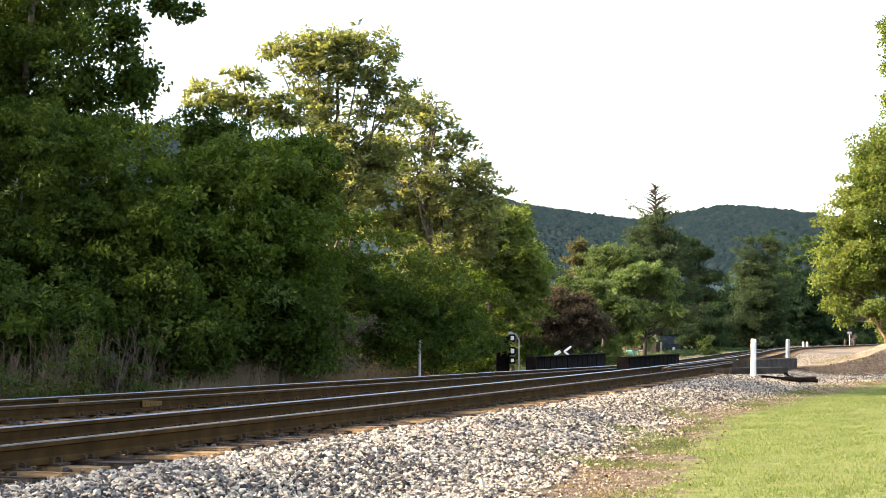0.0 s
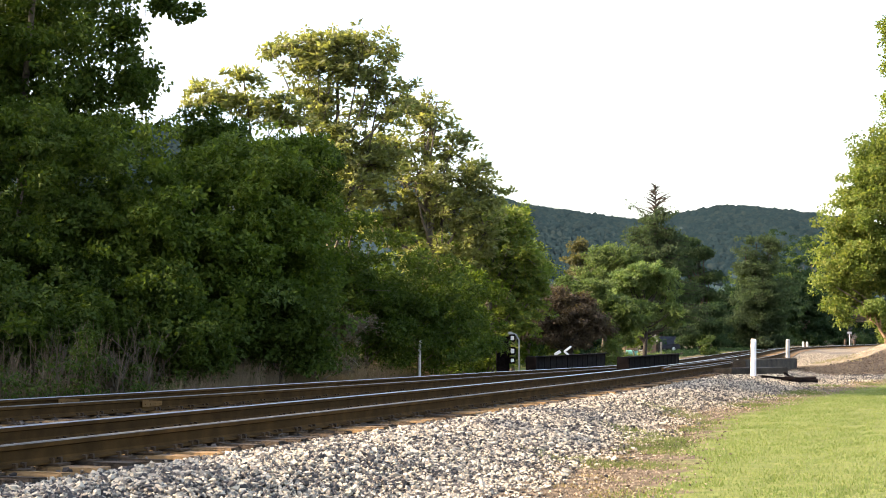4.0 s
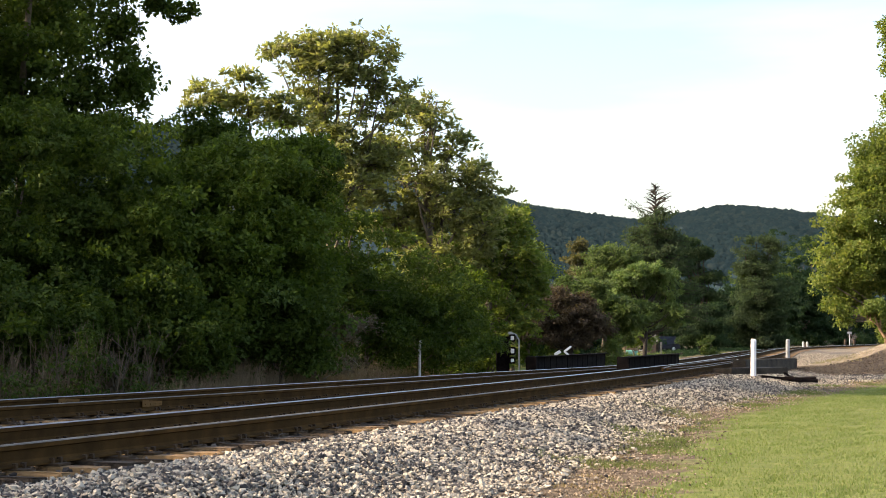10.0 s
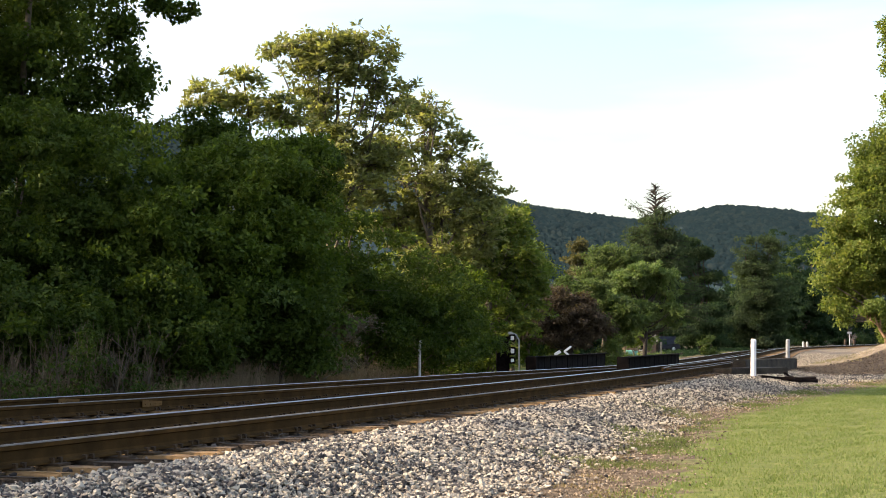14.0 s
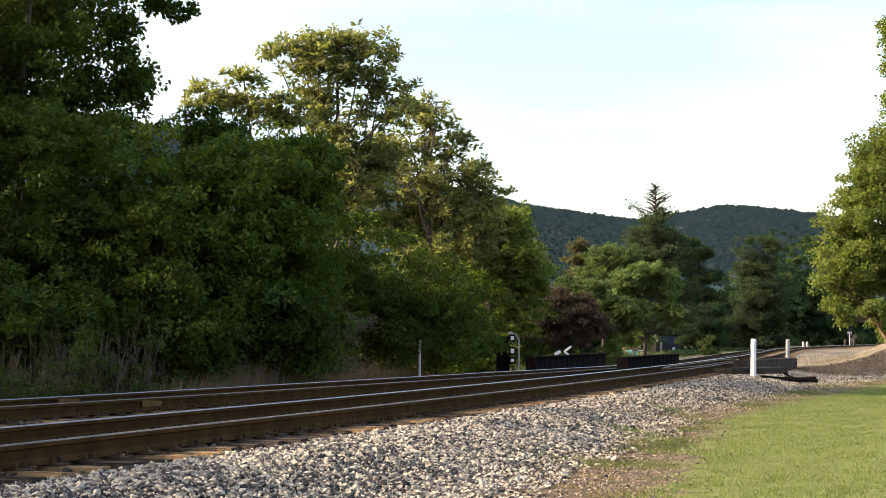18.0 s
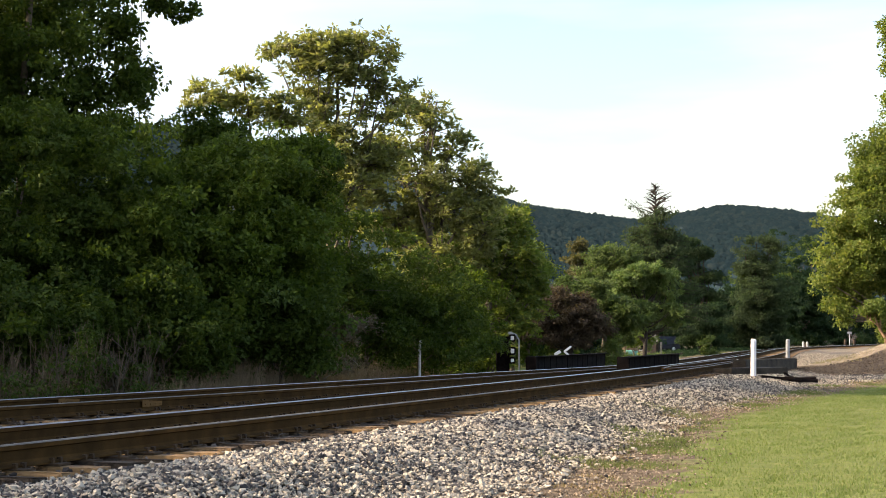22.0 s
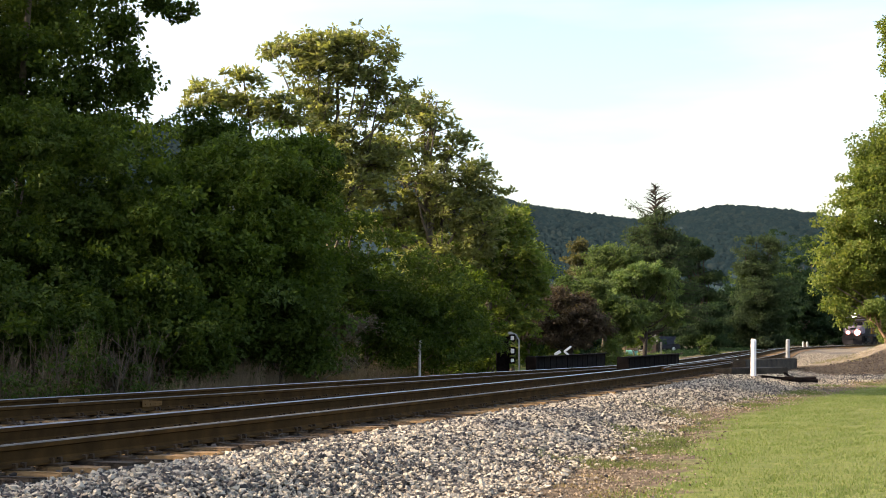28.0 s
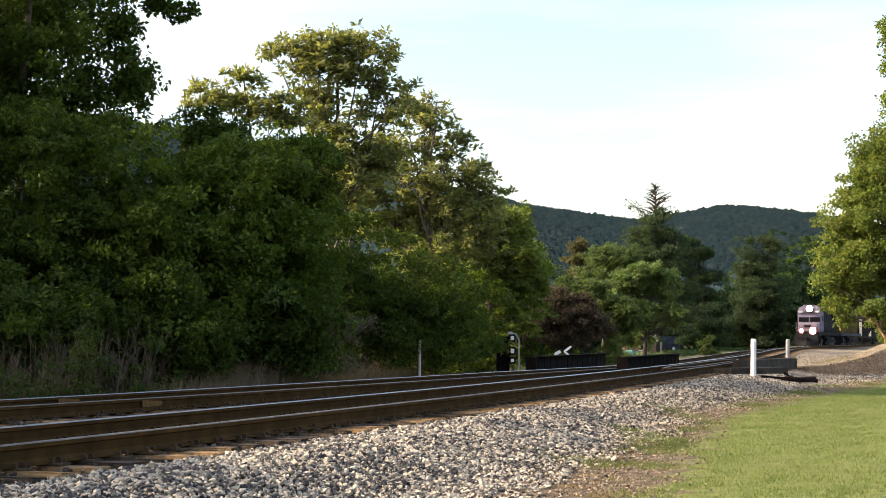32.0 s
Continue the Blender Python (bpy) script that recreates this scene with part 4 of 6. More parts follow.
tree(2.87, 63, 7, [(0, 0, 6.30, 0.7, 0.9, 1.3), (0.24, 0, 4.17, 1.0, 1.1, 1.3), (-0.24, 0.3, 2.51, 1.1, 1.0, 0.8)],
     M_LEAF, 240, 50, "green tree with arching branches", 135, trunk_r=0.12, clump=(0.3, 0.5), size=(0.14, 0.08), inner=0.5)
tree(4.45, 80, 8, [(0, 0, 5.77, 0.8, 0.9, 1.3), (-0.24, 0, 3.97, 0.8, 1.1, 1.0)], M_LEAFYELLOW, 160, 50, "slim yellow-green tree beside the line", 136, trunk_r=0.12, size=(0.16, 0.09), inner=0.4)
# lower shade under the row
LOW = [
    (-10.23, 33, 2.05, 1.11, 0.87, 240, M_LEAFDARK),
    (-8.74, 33, 2.05, 1.11, 0.87, 241, M_LEAFDARK),
    (-7.69, 35, 2.08, 1.18, 0.99, 242, M_LEAFDARK),
    (-6.24, 35, 2.08, 1.05, 0.99, 243, M_LEAFDARK),
    (-5.34, 38, 2.13, 1.14, 1.07, 244, M_LEAFDARK),
    (-4.06, 38, 1.99, 1.00, 1.00, 245, M_LEAFDARK),
    (-3.79, 45, 3.76, 1.52, 2.20, 140, M_LEAFDARK),
    (-2.32, 46, 3.29, 1.55, 2.24, 141, M_LEAFDARK),
    (-0.79, 48, 2.64, 1.44, 1.62, 142, M_LEAFDARK),
    (0.31, 52, 2.34, 0.94, 1.76, 143, M_LEAF),
    (1.22, 58, 1.57, 0.87, 0.98, 144, M_LEAF),
]
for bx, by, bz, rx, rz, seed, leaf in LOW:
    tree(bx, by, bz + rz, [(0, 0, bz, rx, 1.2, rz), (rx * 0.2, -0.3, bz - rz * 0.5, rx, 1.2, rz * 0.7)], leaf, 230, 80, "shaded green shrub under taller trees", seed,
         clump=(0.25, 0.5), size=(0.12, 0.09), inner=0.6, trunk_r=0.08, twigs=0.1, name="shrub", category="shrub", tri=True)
tree(-3.25, 39.8, 2.6, [(0, 0, 1.62, 1.05, 0.6, 0.42), (-0.6, 0, 1.2, 0.7, 0.5, 0.38), (0.75, 0, 1.92, 0.5, 0.5, 0.36), (0.3, -0.2, 1.0, 0.8, 0.5, 0.3)], M_WITHERED, 150, 40, "withered brown shrub with bare twigs", 150, clump=(0.15, 0.32), size=(0.1, 0.03),
     trunk_r=0.04, bark=M_BARKPALE, name="shrub", category="shrub", twigs=1.0)

# the wood behind the row
BACK = [(-20.15, 62, 5.0, 3.0, 4.5, 201), (-15.98, 64, 4.6, 3.2, 4.2, 202), (-11.27, 66, 4.4, 3.2, 4.0, 203), (-6.95, 70, 4.4, 3.2, 4.0, 204), (-2.34, 74, 4.0, 3.0, 3.8, 205), (1.68, 80, 3.6, 2.4, 3.4, 206)]
for bx, by, bz, rx, rz, seed in BACK:
    tree(bx, by, bz + rz, [(0, 0, bz, rx, 2.2, rz), (rx * 0.4, 0, bz - rz * 0.5, rx, 2, rz * 0.6)], M_LEAFDARK, 260, 34, "dark tree in the wood behind the row", seed, clump=(0.5, 0.9), size=(0.3, 0.22), inner=0.5, trunk_r=0.18, twigs=0.03, limbs=False, tri=True)

# Unseen trees added left of view to keep sun off the weeds.
for s_, o_, rz, seed, many in ((4.0, 11.5, 2.9, 211, 330), (-0.5, 12.5, 2.6, 212, 330), (6.5, 17.0, 3.4, 213, 330), (11.0, 18.5, 3.4, 214, 330)):
    q, _ = on_line(s_, o_)
    tree(q.x, q.y, 6 + rz, [(0, 0, 1.6 + rz, 2.6, 2.6, rz), (0.8, 0.5, 2.6, 2.2, 2.2, 2.2)], M_LEAFDARK, many, 50, "unseen leafy tree added left of view to shade the weeds", seed, clump=(0.5, 0.9), size=(0.26, 0.2), inner=0.4, trunk_r=0.2, twigs=0.03, tri=True)

# Unseen tree, added so its thin crown shades the near ballast.
tree(-14.5, 12.8, 8, [(0, 0, 6.2, 2.2, 3.2, 1.5), (0, 0.5, 4.6, 1.8, 2.2, 1.2)], M_LEAFDARK, 120, 50, "unseen thin-crowned tree added to dapple the near ballast", 215, clump=(0.4, 0.8), size=(0.22, 0.16), inner=0.2, trunk_r=0.12, twigs=0.1, tri=True)
# Unseen tall tree added to close a sun gap onto the row.
tree(-19.0, 36.6, 14, [(0, 0, 12.0, 2.6, 3.4, 2.8), (0, 0, 8.0, 2.8, 2.8, 3.0)], M_LEAFDARK, 380, 50, "unseen tall dark tree added to keep sun off the row", 216, clump=(0.5, 0.9), size=(0.26, 0.2), inner=0.3, trunk_r=0.25, twigs=0.03, tri=True)

# ---------------- trees farther along ----------------
tree(6.29, 76, 6, [(-0.14, 0.0, 2.77, 1.43, 1.28, 0.8), (-1.28, -0.32, 2.31, 0.8, 0.72, 0.68), (1.0, 0.29, 2.2, 0.97, 0.87, 0.68), (-0.56, -0.15, 3.68, 0.74, 0.67, 0.46, 0.8),
     (0.38, 0.32, 3.39, 0.8, 0.72, 0.51, 0.9), (-0.14, 0.0, 1.63, 1.43, 1.28, 0.46, 0.8)], M_LEAFBROWN, 620, 60,
     "spreading tree with purple-brown leaves", 161, size=(0.13, 0.09), trunk_r=0.2, inner=0.3, bough=4, clump=(0.22, 0.45), twigs=0.2, bark=M_BARKDARK, tri=True)
tree(9.48, 90, 6, [(-0.82, 0.0, 4.5, 1.3, 1.2, 0.6), (0.69, -0.51, 3.4, 1.1, 1.1, 0.7), (-0.16, 0.45, 2.85, 1.49, 1.34, 0.95), (1.59, -0.19, 2.38, 0.95, 0.85, 0.74),
     (-2.01, 0.3, 5.0, 0.6, 0.6, 0.35, 0.7), (0.84, 0.0, 1.57, 1.01, 0.91, 0.41, 0.8)], M_LEAFDULL, 640, 56, "green tree with long arching branches", 255, size=(0.17, 0.1), clump=(0.25, 0.5),
     trunk_r=0.16, inner=0.4, bough=4, flat=0.3, twigs=0.1, tri=True)
tree(11.89, 130, 11, [(0.0, 0.0, 9.78, 0.47, 0.63, 0.7), (-0.65, -0.31, 8.61, 0.62, 0.63, 0.7), (0.62, 0.23, 8.32, 0.62, 0.56, 0.62), (-0.07, -0.23, 7.19, 0.94, 0.84, 0.7), (0, 0, 4.8, 1.2, 1.12, 1.52)], M_LEAFRUSSET, 330, 50,
     "narrow tree with dull yellow-brown leaves", 163, size=(0.22, 0.15), inner=0.5, clump=(0.3, 0.6), tri=True)
tree(13.07, 98, 7, [(0.04, 0.0, 6.06, 1.1, 0.99, 0.48), (-1.07, -0.35, 5.47, 0.88, 0.79, 0.48), (1.14, 0.26, 5.69, 0.88, 0.79, 0.52), (-1.67, -0.14, 4.51, 0.7, 0.63, 0.4), (0.03, 0.47, 4.88, 1.18, 1.06, 0.52),
     (1.68, 0.0, 4.7, 0.74, 0.66, 0.55), (2.04, -0.26, 3.59, 0.66, 0.6, 0.48), (-0.9, 0.26, 3.7, 0.88, 0.79, 0.44, 0.8), (0.75, -0.18, 3.34, 0.88, 0.79, 0.48, 0.9), (2.03, 0.29, 2.75, 0.7, 0.66, 0.36, 0.6), (0.01, 0.0, 2.6, 0.81, 0.73, 0.33, 0.7), (-1.2, 0.2, 2.5, 0.8, 0.7, 0.4, 0.9)],
     M_LEAFBRIGHT, 700, 46, "rounded bright green tree with drooping clumps of leaves", 164, size=(0.2, 0.12), clump=(0.2, 0.4), trunk_r=0.14, inner=0.6, lean=(0.01, 0), bough=6, spread=0.45, flat=0.6, bark=M_BARKDARK, tri=True)
tree(13.18, 104, 2, [(0, 0, 1.34, 0.47, 0.6, 0.47), (0.8, 0, 1.73, 0.52, 0.6, 0.62)], M_LEAF, 60, 44, "leafy green bush before a small house", 256, clump=(0.2, 0.35), size=(0.15, 0.085), trunk_r=0.05, inner=0.3, name="bush", category="bush", group="undergrowth")
tree(13.53, 118, 8, [(-0.18, 0.0, 7.78, 1.68, 1.51, 1.15), (-1.07, -0.53, 6.45, 1.33, 1.2, 1.06), (1.15, 0.27, 7.25, 0.89, 0.96, 1.06), (0.03, -0.31, 5.56, 1.55, 1.4, 1.33), (-0.89, 0, 3.35, 1.8, 1.5, 1.6)], M_LEAFDULL, 520, 60,
     "green tree behind the girders", 165, size=(0.2, 0.14), inner=0.6, clump=(0.3, 0.6), bough=6, spread=0.5, tri=True)
tree(25.74, 150, 12, [(-1.99, 0.0, 11.16, 1.51, 1.36, 0.57), (-0.42, -0.8, 10.03, 1.8, 1.62, 0.57), (-1.28, 0.6, 8.62, 1.99, 1.79, 0.57), (0.8, -0.4, 7.78, 1.71, 1.53, 0.57), (-0.07, 0.8, 6.09, 2.46, 2.22, 0.66), (0.48, 0.0, 4.4, 2.18, 1.96, 0.66), (0.18, -0.8, 2.71, 2.46, 2.22, 0.71), (0.17, 0.6, 1.42, 2.46, 2.22, 0.57)], M_PINE, 1000, 60, "broad dark pine with layered branches", 166, jitter=0.25, size=(0.24, 0.13), inner=0.3, clump=(0.35, 0.7),
     bough=5, flat=0.25, spread=0.7, trunk_r=0.25, bark=M_BARKDARK, twigs=0.1, tri=True, group="far trees")
tree(41.67, 200, 15, [(-0.98, 0.0, 13.54, 1.23, 1.22, 1.35), (1.81, -0.48, 14.29, 0.98, 1.22, 1.35), (0.12, 0.6, 10.98, 2.58, 2.33, 1.48), (0.45, -0.4, 7.6, 3.2, 2.88, 1.97), (0.03, 0.8, 3.85, 3.44, 3.1, 2.09), (0.37, 0.0, 1.3, 3.44, 3.1, 0.74)],
     M_NEEDLE, 900, 60, "tall dull green tree with two tops", 167, jitter=0.25, size=(0.3, 0.2), inner=0.5, clump=(0.5, 0.9), bough=5, flat=0.5, trunk_r=0.3, bark=M_BARKDARK, twigs=0.05, tri=True, group="far trees")
tree(62.45, 260, 9, [(0.57, 0.0, 7.66, 3.51, 3.51, 3.9), (-2.38, -0.8, 5.32, 3.51, 3.16, 3.51), (1.67, 0.6, 2.59, 3.51, 3.16, 1.76)], M_LEAFFAR, 420, 60, "dark rounded tree beside the far line", 168, size=(0.45, 0.34), inner=0.5,
     clump=(0.6, 1.1), bough=5, trunk_r=0.25, twigs=0.03, tri=True, group="far trees")
FAR = [
    (43.25, 230, 5.60, 4.20, 5.20, 183, M_LEAFFAR),
    (70.07, 310, 13.25, 5.82, 12.80, 174, M_LEAFFAR),
    (85.85, 348, 14.69, 7.19, 13.72, 175, M_LEAFFAR),
    (92.90, 345, 14.57, 7.77, 14.25, 176, M_LEAFFAR),
    (104.12, 350, 16.08, 9.20, 15.77, 177, M_LEAFFAR),
    (26.86, 185, 7.14, 5.56, 7.64, 178, M_LEAFFAR),
    (72.19, 372, 10.01, 11.17, 11.17, 179, M_LEAF),
    (24.52, 200, 7.10, 4.50, 5.0, 180, M_LEAFFAR),
    (107.39, 449, 21.88, 13.48, 15.17, 181, M_LEAF),
]
for bx, by, bz, rx, rz, seed, leaf in FAR:
    tree(bx, by, bz + rz, [(0, 0, bz, rx * 0.7, rx * 0.7, rz * 0.9), (rx * 0.3, 0, bz - rz * 0.3, rx * 0.8, rx, rz * 0.7), (-rx * 0.35, 0, bz - rz * 0.4, rx * 0.8, rx, rz * 0.6), (0, -0.5, max(1.2, bz - rz * 0.9), rx * 0.9, rx, rz * 0.45)],
         leaf, 420, 62, "tall dark green tree in the far wood", seed, clump=(0.6, 1.2), size=(0.4, 0.3), inner=0.6, trunk_r=0.25, group="far trees", twigs=0.05, tri=True, jitter=0.2)


HEDGE = [(15.01, 150, 2.6), (18.41, 160, 2.4), (49.66, 310, 4.4), (57.52, 320, 4.4), (65.53, 330, 4.6), (76.03, 345, 4.6), (87.46, 360, 4.8), (87.69, 335, 4.2), (98.19, 350, 4.4), (105.37, 352, 4.4),
         (7.28, 110, 2.0), (9.59, 118, 2.0), (4.68, 95, 2.2), (3.18, 88, 2.2)]
for k, (bx, by, hh) in enumerate(HEDGE):
    tree(bx, by, hh, [(0, 0, hh * 0.5, by * 0.02, 1.5, hh * 0.55), (by * 0.012, 0, hh * 0.4, by * 0.016, 1.5, hh * 0.5)], M_LEAFFAR if k % 4 else M_LEAFDARK, 150, 45, "dark bushy undergrowth at the edge of the wood", 220 + k,
         clump=(0.4, 0.7), size=(0.32, 0.24), inner=0.4, trunk_r=0.08, twigs=0.02, tri=True, jitter=0.2, name="bush", category="bush", group="undergrowth")


tree(8.35, 76, 1.8, [(0, 0, 1.06, 0.57, 0.5, 0.57), (0.23, 0, 0.72, 0.57, 0.5, 0.46)], M_LEAFYELLOW, 60, 40, "small pale green bush beside the girder", 251, clump=(0.15, 0.3), size=(0.12, 0.07),
     trunk_r=0.04, inner=0.3, name="bush", category="bush", group="undergrowth")
tree(14.12, 108, 2.2, [(0, 0, 1.58, 0.55, 0.7, 0.89), (0.2, 0, 1.09, 0.55, 0.7, 0.65)], M_LEAFBRIGHT, 60, 34, "leggy green bush before the house", 252, clump=(0.2, 0.35), size=(0.16, 0.09),
     trunk_r=0.06, inner=0.2, name="bush", category="bush", group="undergrowth", bark=M_BARKPALE)
tree(22.90, 130, 2.6, [(0, 0, 1.2, 0.42, 0.5, 0.9), (0, 0, 0.6, 0.5, 0.5, 0.5)], M_LEAFYELLOW, 50, 34, "small light green bush beside the line", 253, clump=(0.25, 0.4), size=(0.2, 0.11), trunk_r=0.05, inner=0.3, name="bush", category="bush", group="undergrowth")


def conifer(x, y, top, low, r_low, n, seed, label):
    """A conifer: a straight trunk with whorls of drooping branches; the top is bare."""
    r = np.random.default_rng(seed)
    z0 = float(height(np.array([x]), np.array([y]))[0]) - 0.05
    t = thing("conifer", pose(x, y, z0), label, "tree", "far trees")
    V, F = [], []

    def add(path, radii, seg=5):
        v, f = tube(path, radii, seg)
        o0 = len(V)
        V.extend(v)
        F.extend(tuple(i + o0 for i in q) for q in f)

    add([(0, 0, -0.1), (0, 0, top * 0.5), (0.05, 0, top)], [0.3, 0.2, 0.04], 8)
    cen = []
    for i in range(n):
        k = (i + r.uniform(0, 1)) / n
        z = low + (top - low) * k
        reach = r_low * (1 - k) ** 0.65 * 0.85 + 0.3
        reach *= r.uniform(0.4, 1.2) if k > 0.72 else r.uniform(0.75, 1.1)
        a = r.uniform(0, 2 * math.pi)
        e = Vector((math.cos(a) * reach, math.sin(a) * reach, z + reach * (r.uniform(0.1, 0.9) if k > 0.72 else -0.1)))
        b0 = Vector((0, 0, z))
        add([b0, b0.lerp(e, 0.5) + Vector((0, 0, 0.1)), e], [0.06, 0.04, 0.015], 4)
        if k < 0.76:
            for q in range(5):
                cen.append(b0.lerp(e, 0.3 + 0.17 * q))
        else:
            for q in range(3):
                f_ = b0.lerp(e, 0.4 + 0.2 * q)
                add([f_, f_ + Vector((r.normal(0, 0.4), r.normal(0, 0.4), r.uniform(-0.1, 0.5)))], [0.02, 0.008], 3)
    cen = np.array(cen)
    co = clump_leaves(cen, r.uniform(0.4, 0.75, len(cen)), 36, 0.36, 0.12, r, False, 0.4)
    part("crown", quads_mesh("crown", co, M_NEEDLE), None, t)
    part("trunk", mesh_of("trunk", V, F, [M_BARKDARK]), None, t)
    return t


conifer(19.80, 140, 15.71, 2.6, 6.0, 230, 191, "tall dark conifer with a bare dying top")

# tree that leans over the lawn's far end, on this side of the line
tree(22.75, 76, 18, [(-0.97, 0, 7.28, 2.14, 2.0, 2.00), (-1.54, 0, 5.28, 2.14, 1.8, 1.43), (-2.4, -0.2, 4.28, 0.95, 1.2, 1.2), (0.17, 0, 10.16, 1.57, 1.7, 1.43),
     (0.88, 0, 13.04, 0.86, 1.4, 2.28, 1.5), (1.31, 0, 16.53, 1.14, 1.4, 2.28, 1.5), (-0.65, -0.2, 10.6, 0.75, 0.9, 0.95, 1.3), (-1.5, 0.2, 9.0, 0.9, 1.0, 1.0, 1.2), (-2.4, 0, 6.9, 0.8, 0.9, 1.0, 1.2), (-0.4, 0.1, 11.5, 0.55, 0.7, 0.6, 1.3), (2.45, 0.5, 8.72, 2.5, 2, 3), (0.17, -0.6, 4.95, 1.71, 1.4, 0.9), (-2.95, -0.2, 3.2, 0.42, 0.5, 0.35, 1.4), (-2.75, -0.2, 2.65, 0.25, 0.4, 0.3, 1.0), (-1.9, -0.2, 3.4, 0.7, 0.7, 0.4, 1.2)],
     M_LEAFOLIVE, 1680, 78, "large sunlit green tree with yellowing leaves", 195, jitter=0.6, clump=(0.32, 0.6), size=(0.165, 0.12), trunk_r=0.26, inner=0.45, lean=(0.06, 0), twigs=0.03, bough=4, spread=0.6)


tree(21.33, 73, 4, [(-0.16, 0, 2.88, 0.71, 0.8, 0.49), (0.33, 0, 1.98, 0.33, 0.6, 0.66), (-0.77, 0, 2.94, 0.33, 0.4, 0.27)], M_LEAFOLIVE, 120, 60, "young tree with orange-brown trunk and yellowing leaves",
     196, clump=(0.15, 0.32), size=(0.13, 0.085), trunk_r=0.13, inner=0.2, twigs=0.2, bough=2, bark=M_BARKTAN)
tree(29.10, 96, 3, [(0, 0, 2.47, 0.86, 0.9, 1.23), (-0.29, 0, 1.86, 0.58, 0.7, 0.58)], M_LEAFDARK, 140, 50, "dark bush in the shade of a large tree", 197, clump=(0.25, 0.45), size=(0.16, 0.11), trunk_r=0.06, inner=0.3,
     name="bush", category="bush", group="undergrowth")
# ---------------- weeds along the far side ----------------
def stalks(name, n, seed):
    r = np.random.default_rng(seed)
    s = r.uniform(6, 42, n)
    o = second(s) + 4.2 + r.uniform(0, 3.2, n)
    th = np.interp(s, ARC, HEAD)
    x = np.interp(s, ARC, LX) - o * np.cos(th)
    y = np.interp(s, ARC, LY) + o * np.sin(th)
    z = height(x, y)
    h = r.uniform(0.5, 1.9, n) * np.interp(s, [0, 11, 14, 25, 42], [0.7, 0.75, 1.0, 0.6, 0.35])
    az, lean = r.uniform(0, 2 * math.pi, n), r.uniform(0.02, 0.35, n)
    base = np.stack([x, y, z], 1)
    d = np.stack([np.cos(az) * lean, np.sin(az) * lean, np.ones(n)], 1)
    w = np.stack([r.uniform(0.006, 0.014, n), np.zeros(n), np.zeros(n)], 1)
    co = [np.stack([base - w, base + w, base + d * h[:, None] + w * 0.3, base + d * h[:, None] - w * 0.3], 1)]
    for k in range(7):
        f_ = r.uniform(0.25, 0.95, n)[:, None]
        b0 = base + d * h[:, None] * f_
        e = b0 + r.normal(0, 0.16, (n, 3)) + np.array([0, 0, 0.14])
        co.append(np.stack([b0 - w * 0.5, b0 + w * 0.5, e + w * 0.2, e - w * 0.2], 1))
    return tagged(new(name, quads_mesh(name, np.concatenate(co), M_STALK)), "dry grey-brown weed stalks in a tangle", "weeds", kind="stuff")


stalks("dry_weeds", 2600, 41)


def bare_sapling(s, o, h, seed):
    """A dead forked shrub of thin grey stems."""
    r = random.Random(seed)
    q, _ = on_line(s, o)
    z0 = float(height(np.array([q.x]), np.array([q.y]))[0])
    t = thing("dead_sapling", pose(q.x, q.y, z0), "bare grey forked stems of a dead shrub", "shrub", "dead shrubs")
    for k in range(r.randint(2, 4)):
        V, F = [], []

        def grow(a, d, ln, rad, depth):
            b_ = a + d * ln
            m1 = a.lerp(b_, 0.5) + Vector((r.uniform(-1, 1), r.uniform(-1, 1), 0)) * ln * 0.05
            v, f = tube([a, m1, b_], [rad, rad * 0.85, rad * 0.65], 5)
            o0 = len(V)
            V.extend(v)
            F.extend(tuple(i + o0 for i in w) for w in f)
            if depth:
                for _ in range(r.randint(2, 3)):
                    e = (d + Vector((r.uniform(-0.5, 0.5), r.uniform(-0.5, 0.5), r.uniform(-0.1, 0.3)))).normalized()
                    grow(b_ if r.random() < 0.6 else m1, e, ln * r.uniform(0.45, 0.75), rad * 0.6, depth - 1)

        grow(Vector((r.uniform(-0.1, 0.1), r.uniform(-0.1, 0.1), -0.03)), Vector((r.uniform(-0.3, 0.3), r.uniform(-0.2, 0.2), 1)).normalized(), h * r.uniform(0.4, 0.55), 0.016, 3)
        part("stem", mesh_of("stem", V, F, [M_STALKPALE], smooth=True), None, t)


M_STALKPALE = material("grey_stem", (0.062, 0.05, 0.038), (0.13, 0.105, 0.08), 5, 0.95, 0.0, 0.2, 30)
for k, (s_, o_, h_) in enumerate(((10.4, 9.4, 1.5), (12.3, 8.8, 1.2), (14.4, 8.6, 1.5), (15.2, 8.3, 1.7), (15.9, 8.6, 1.5), (17.0, 8.4, 1.2), (18.6, 8.3, 1.1), (20.0, 8.2, 1.0), (13.2, 9.2, 1.6), (23.5, 8.2, 0.9), (26.5, 8.3, 0.9))):
    bare_sapling(s_, o_, h_, 300 + k)


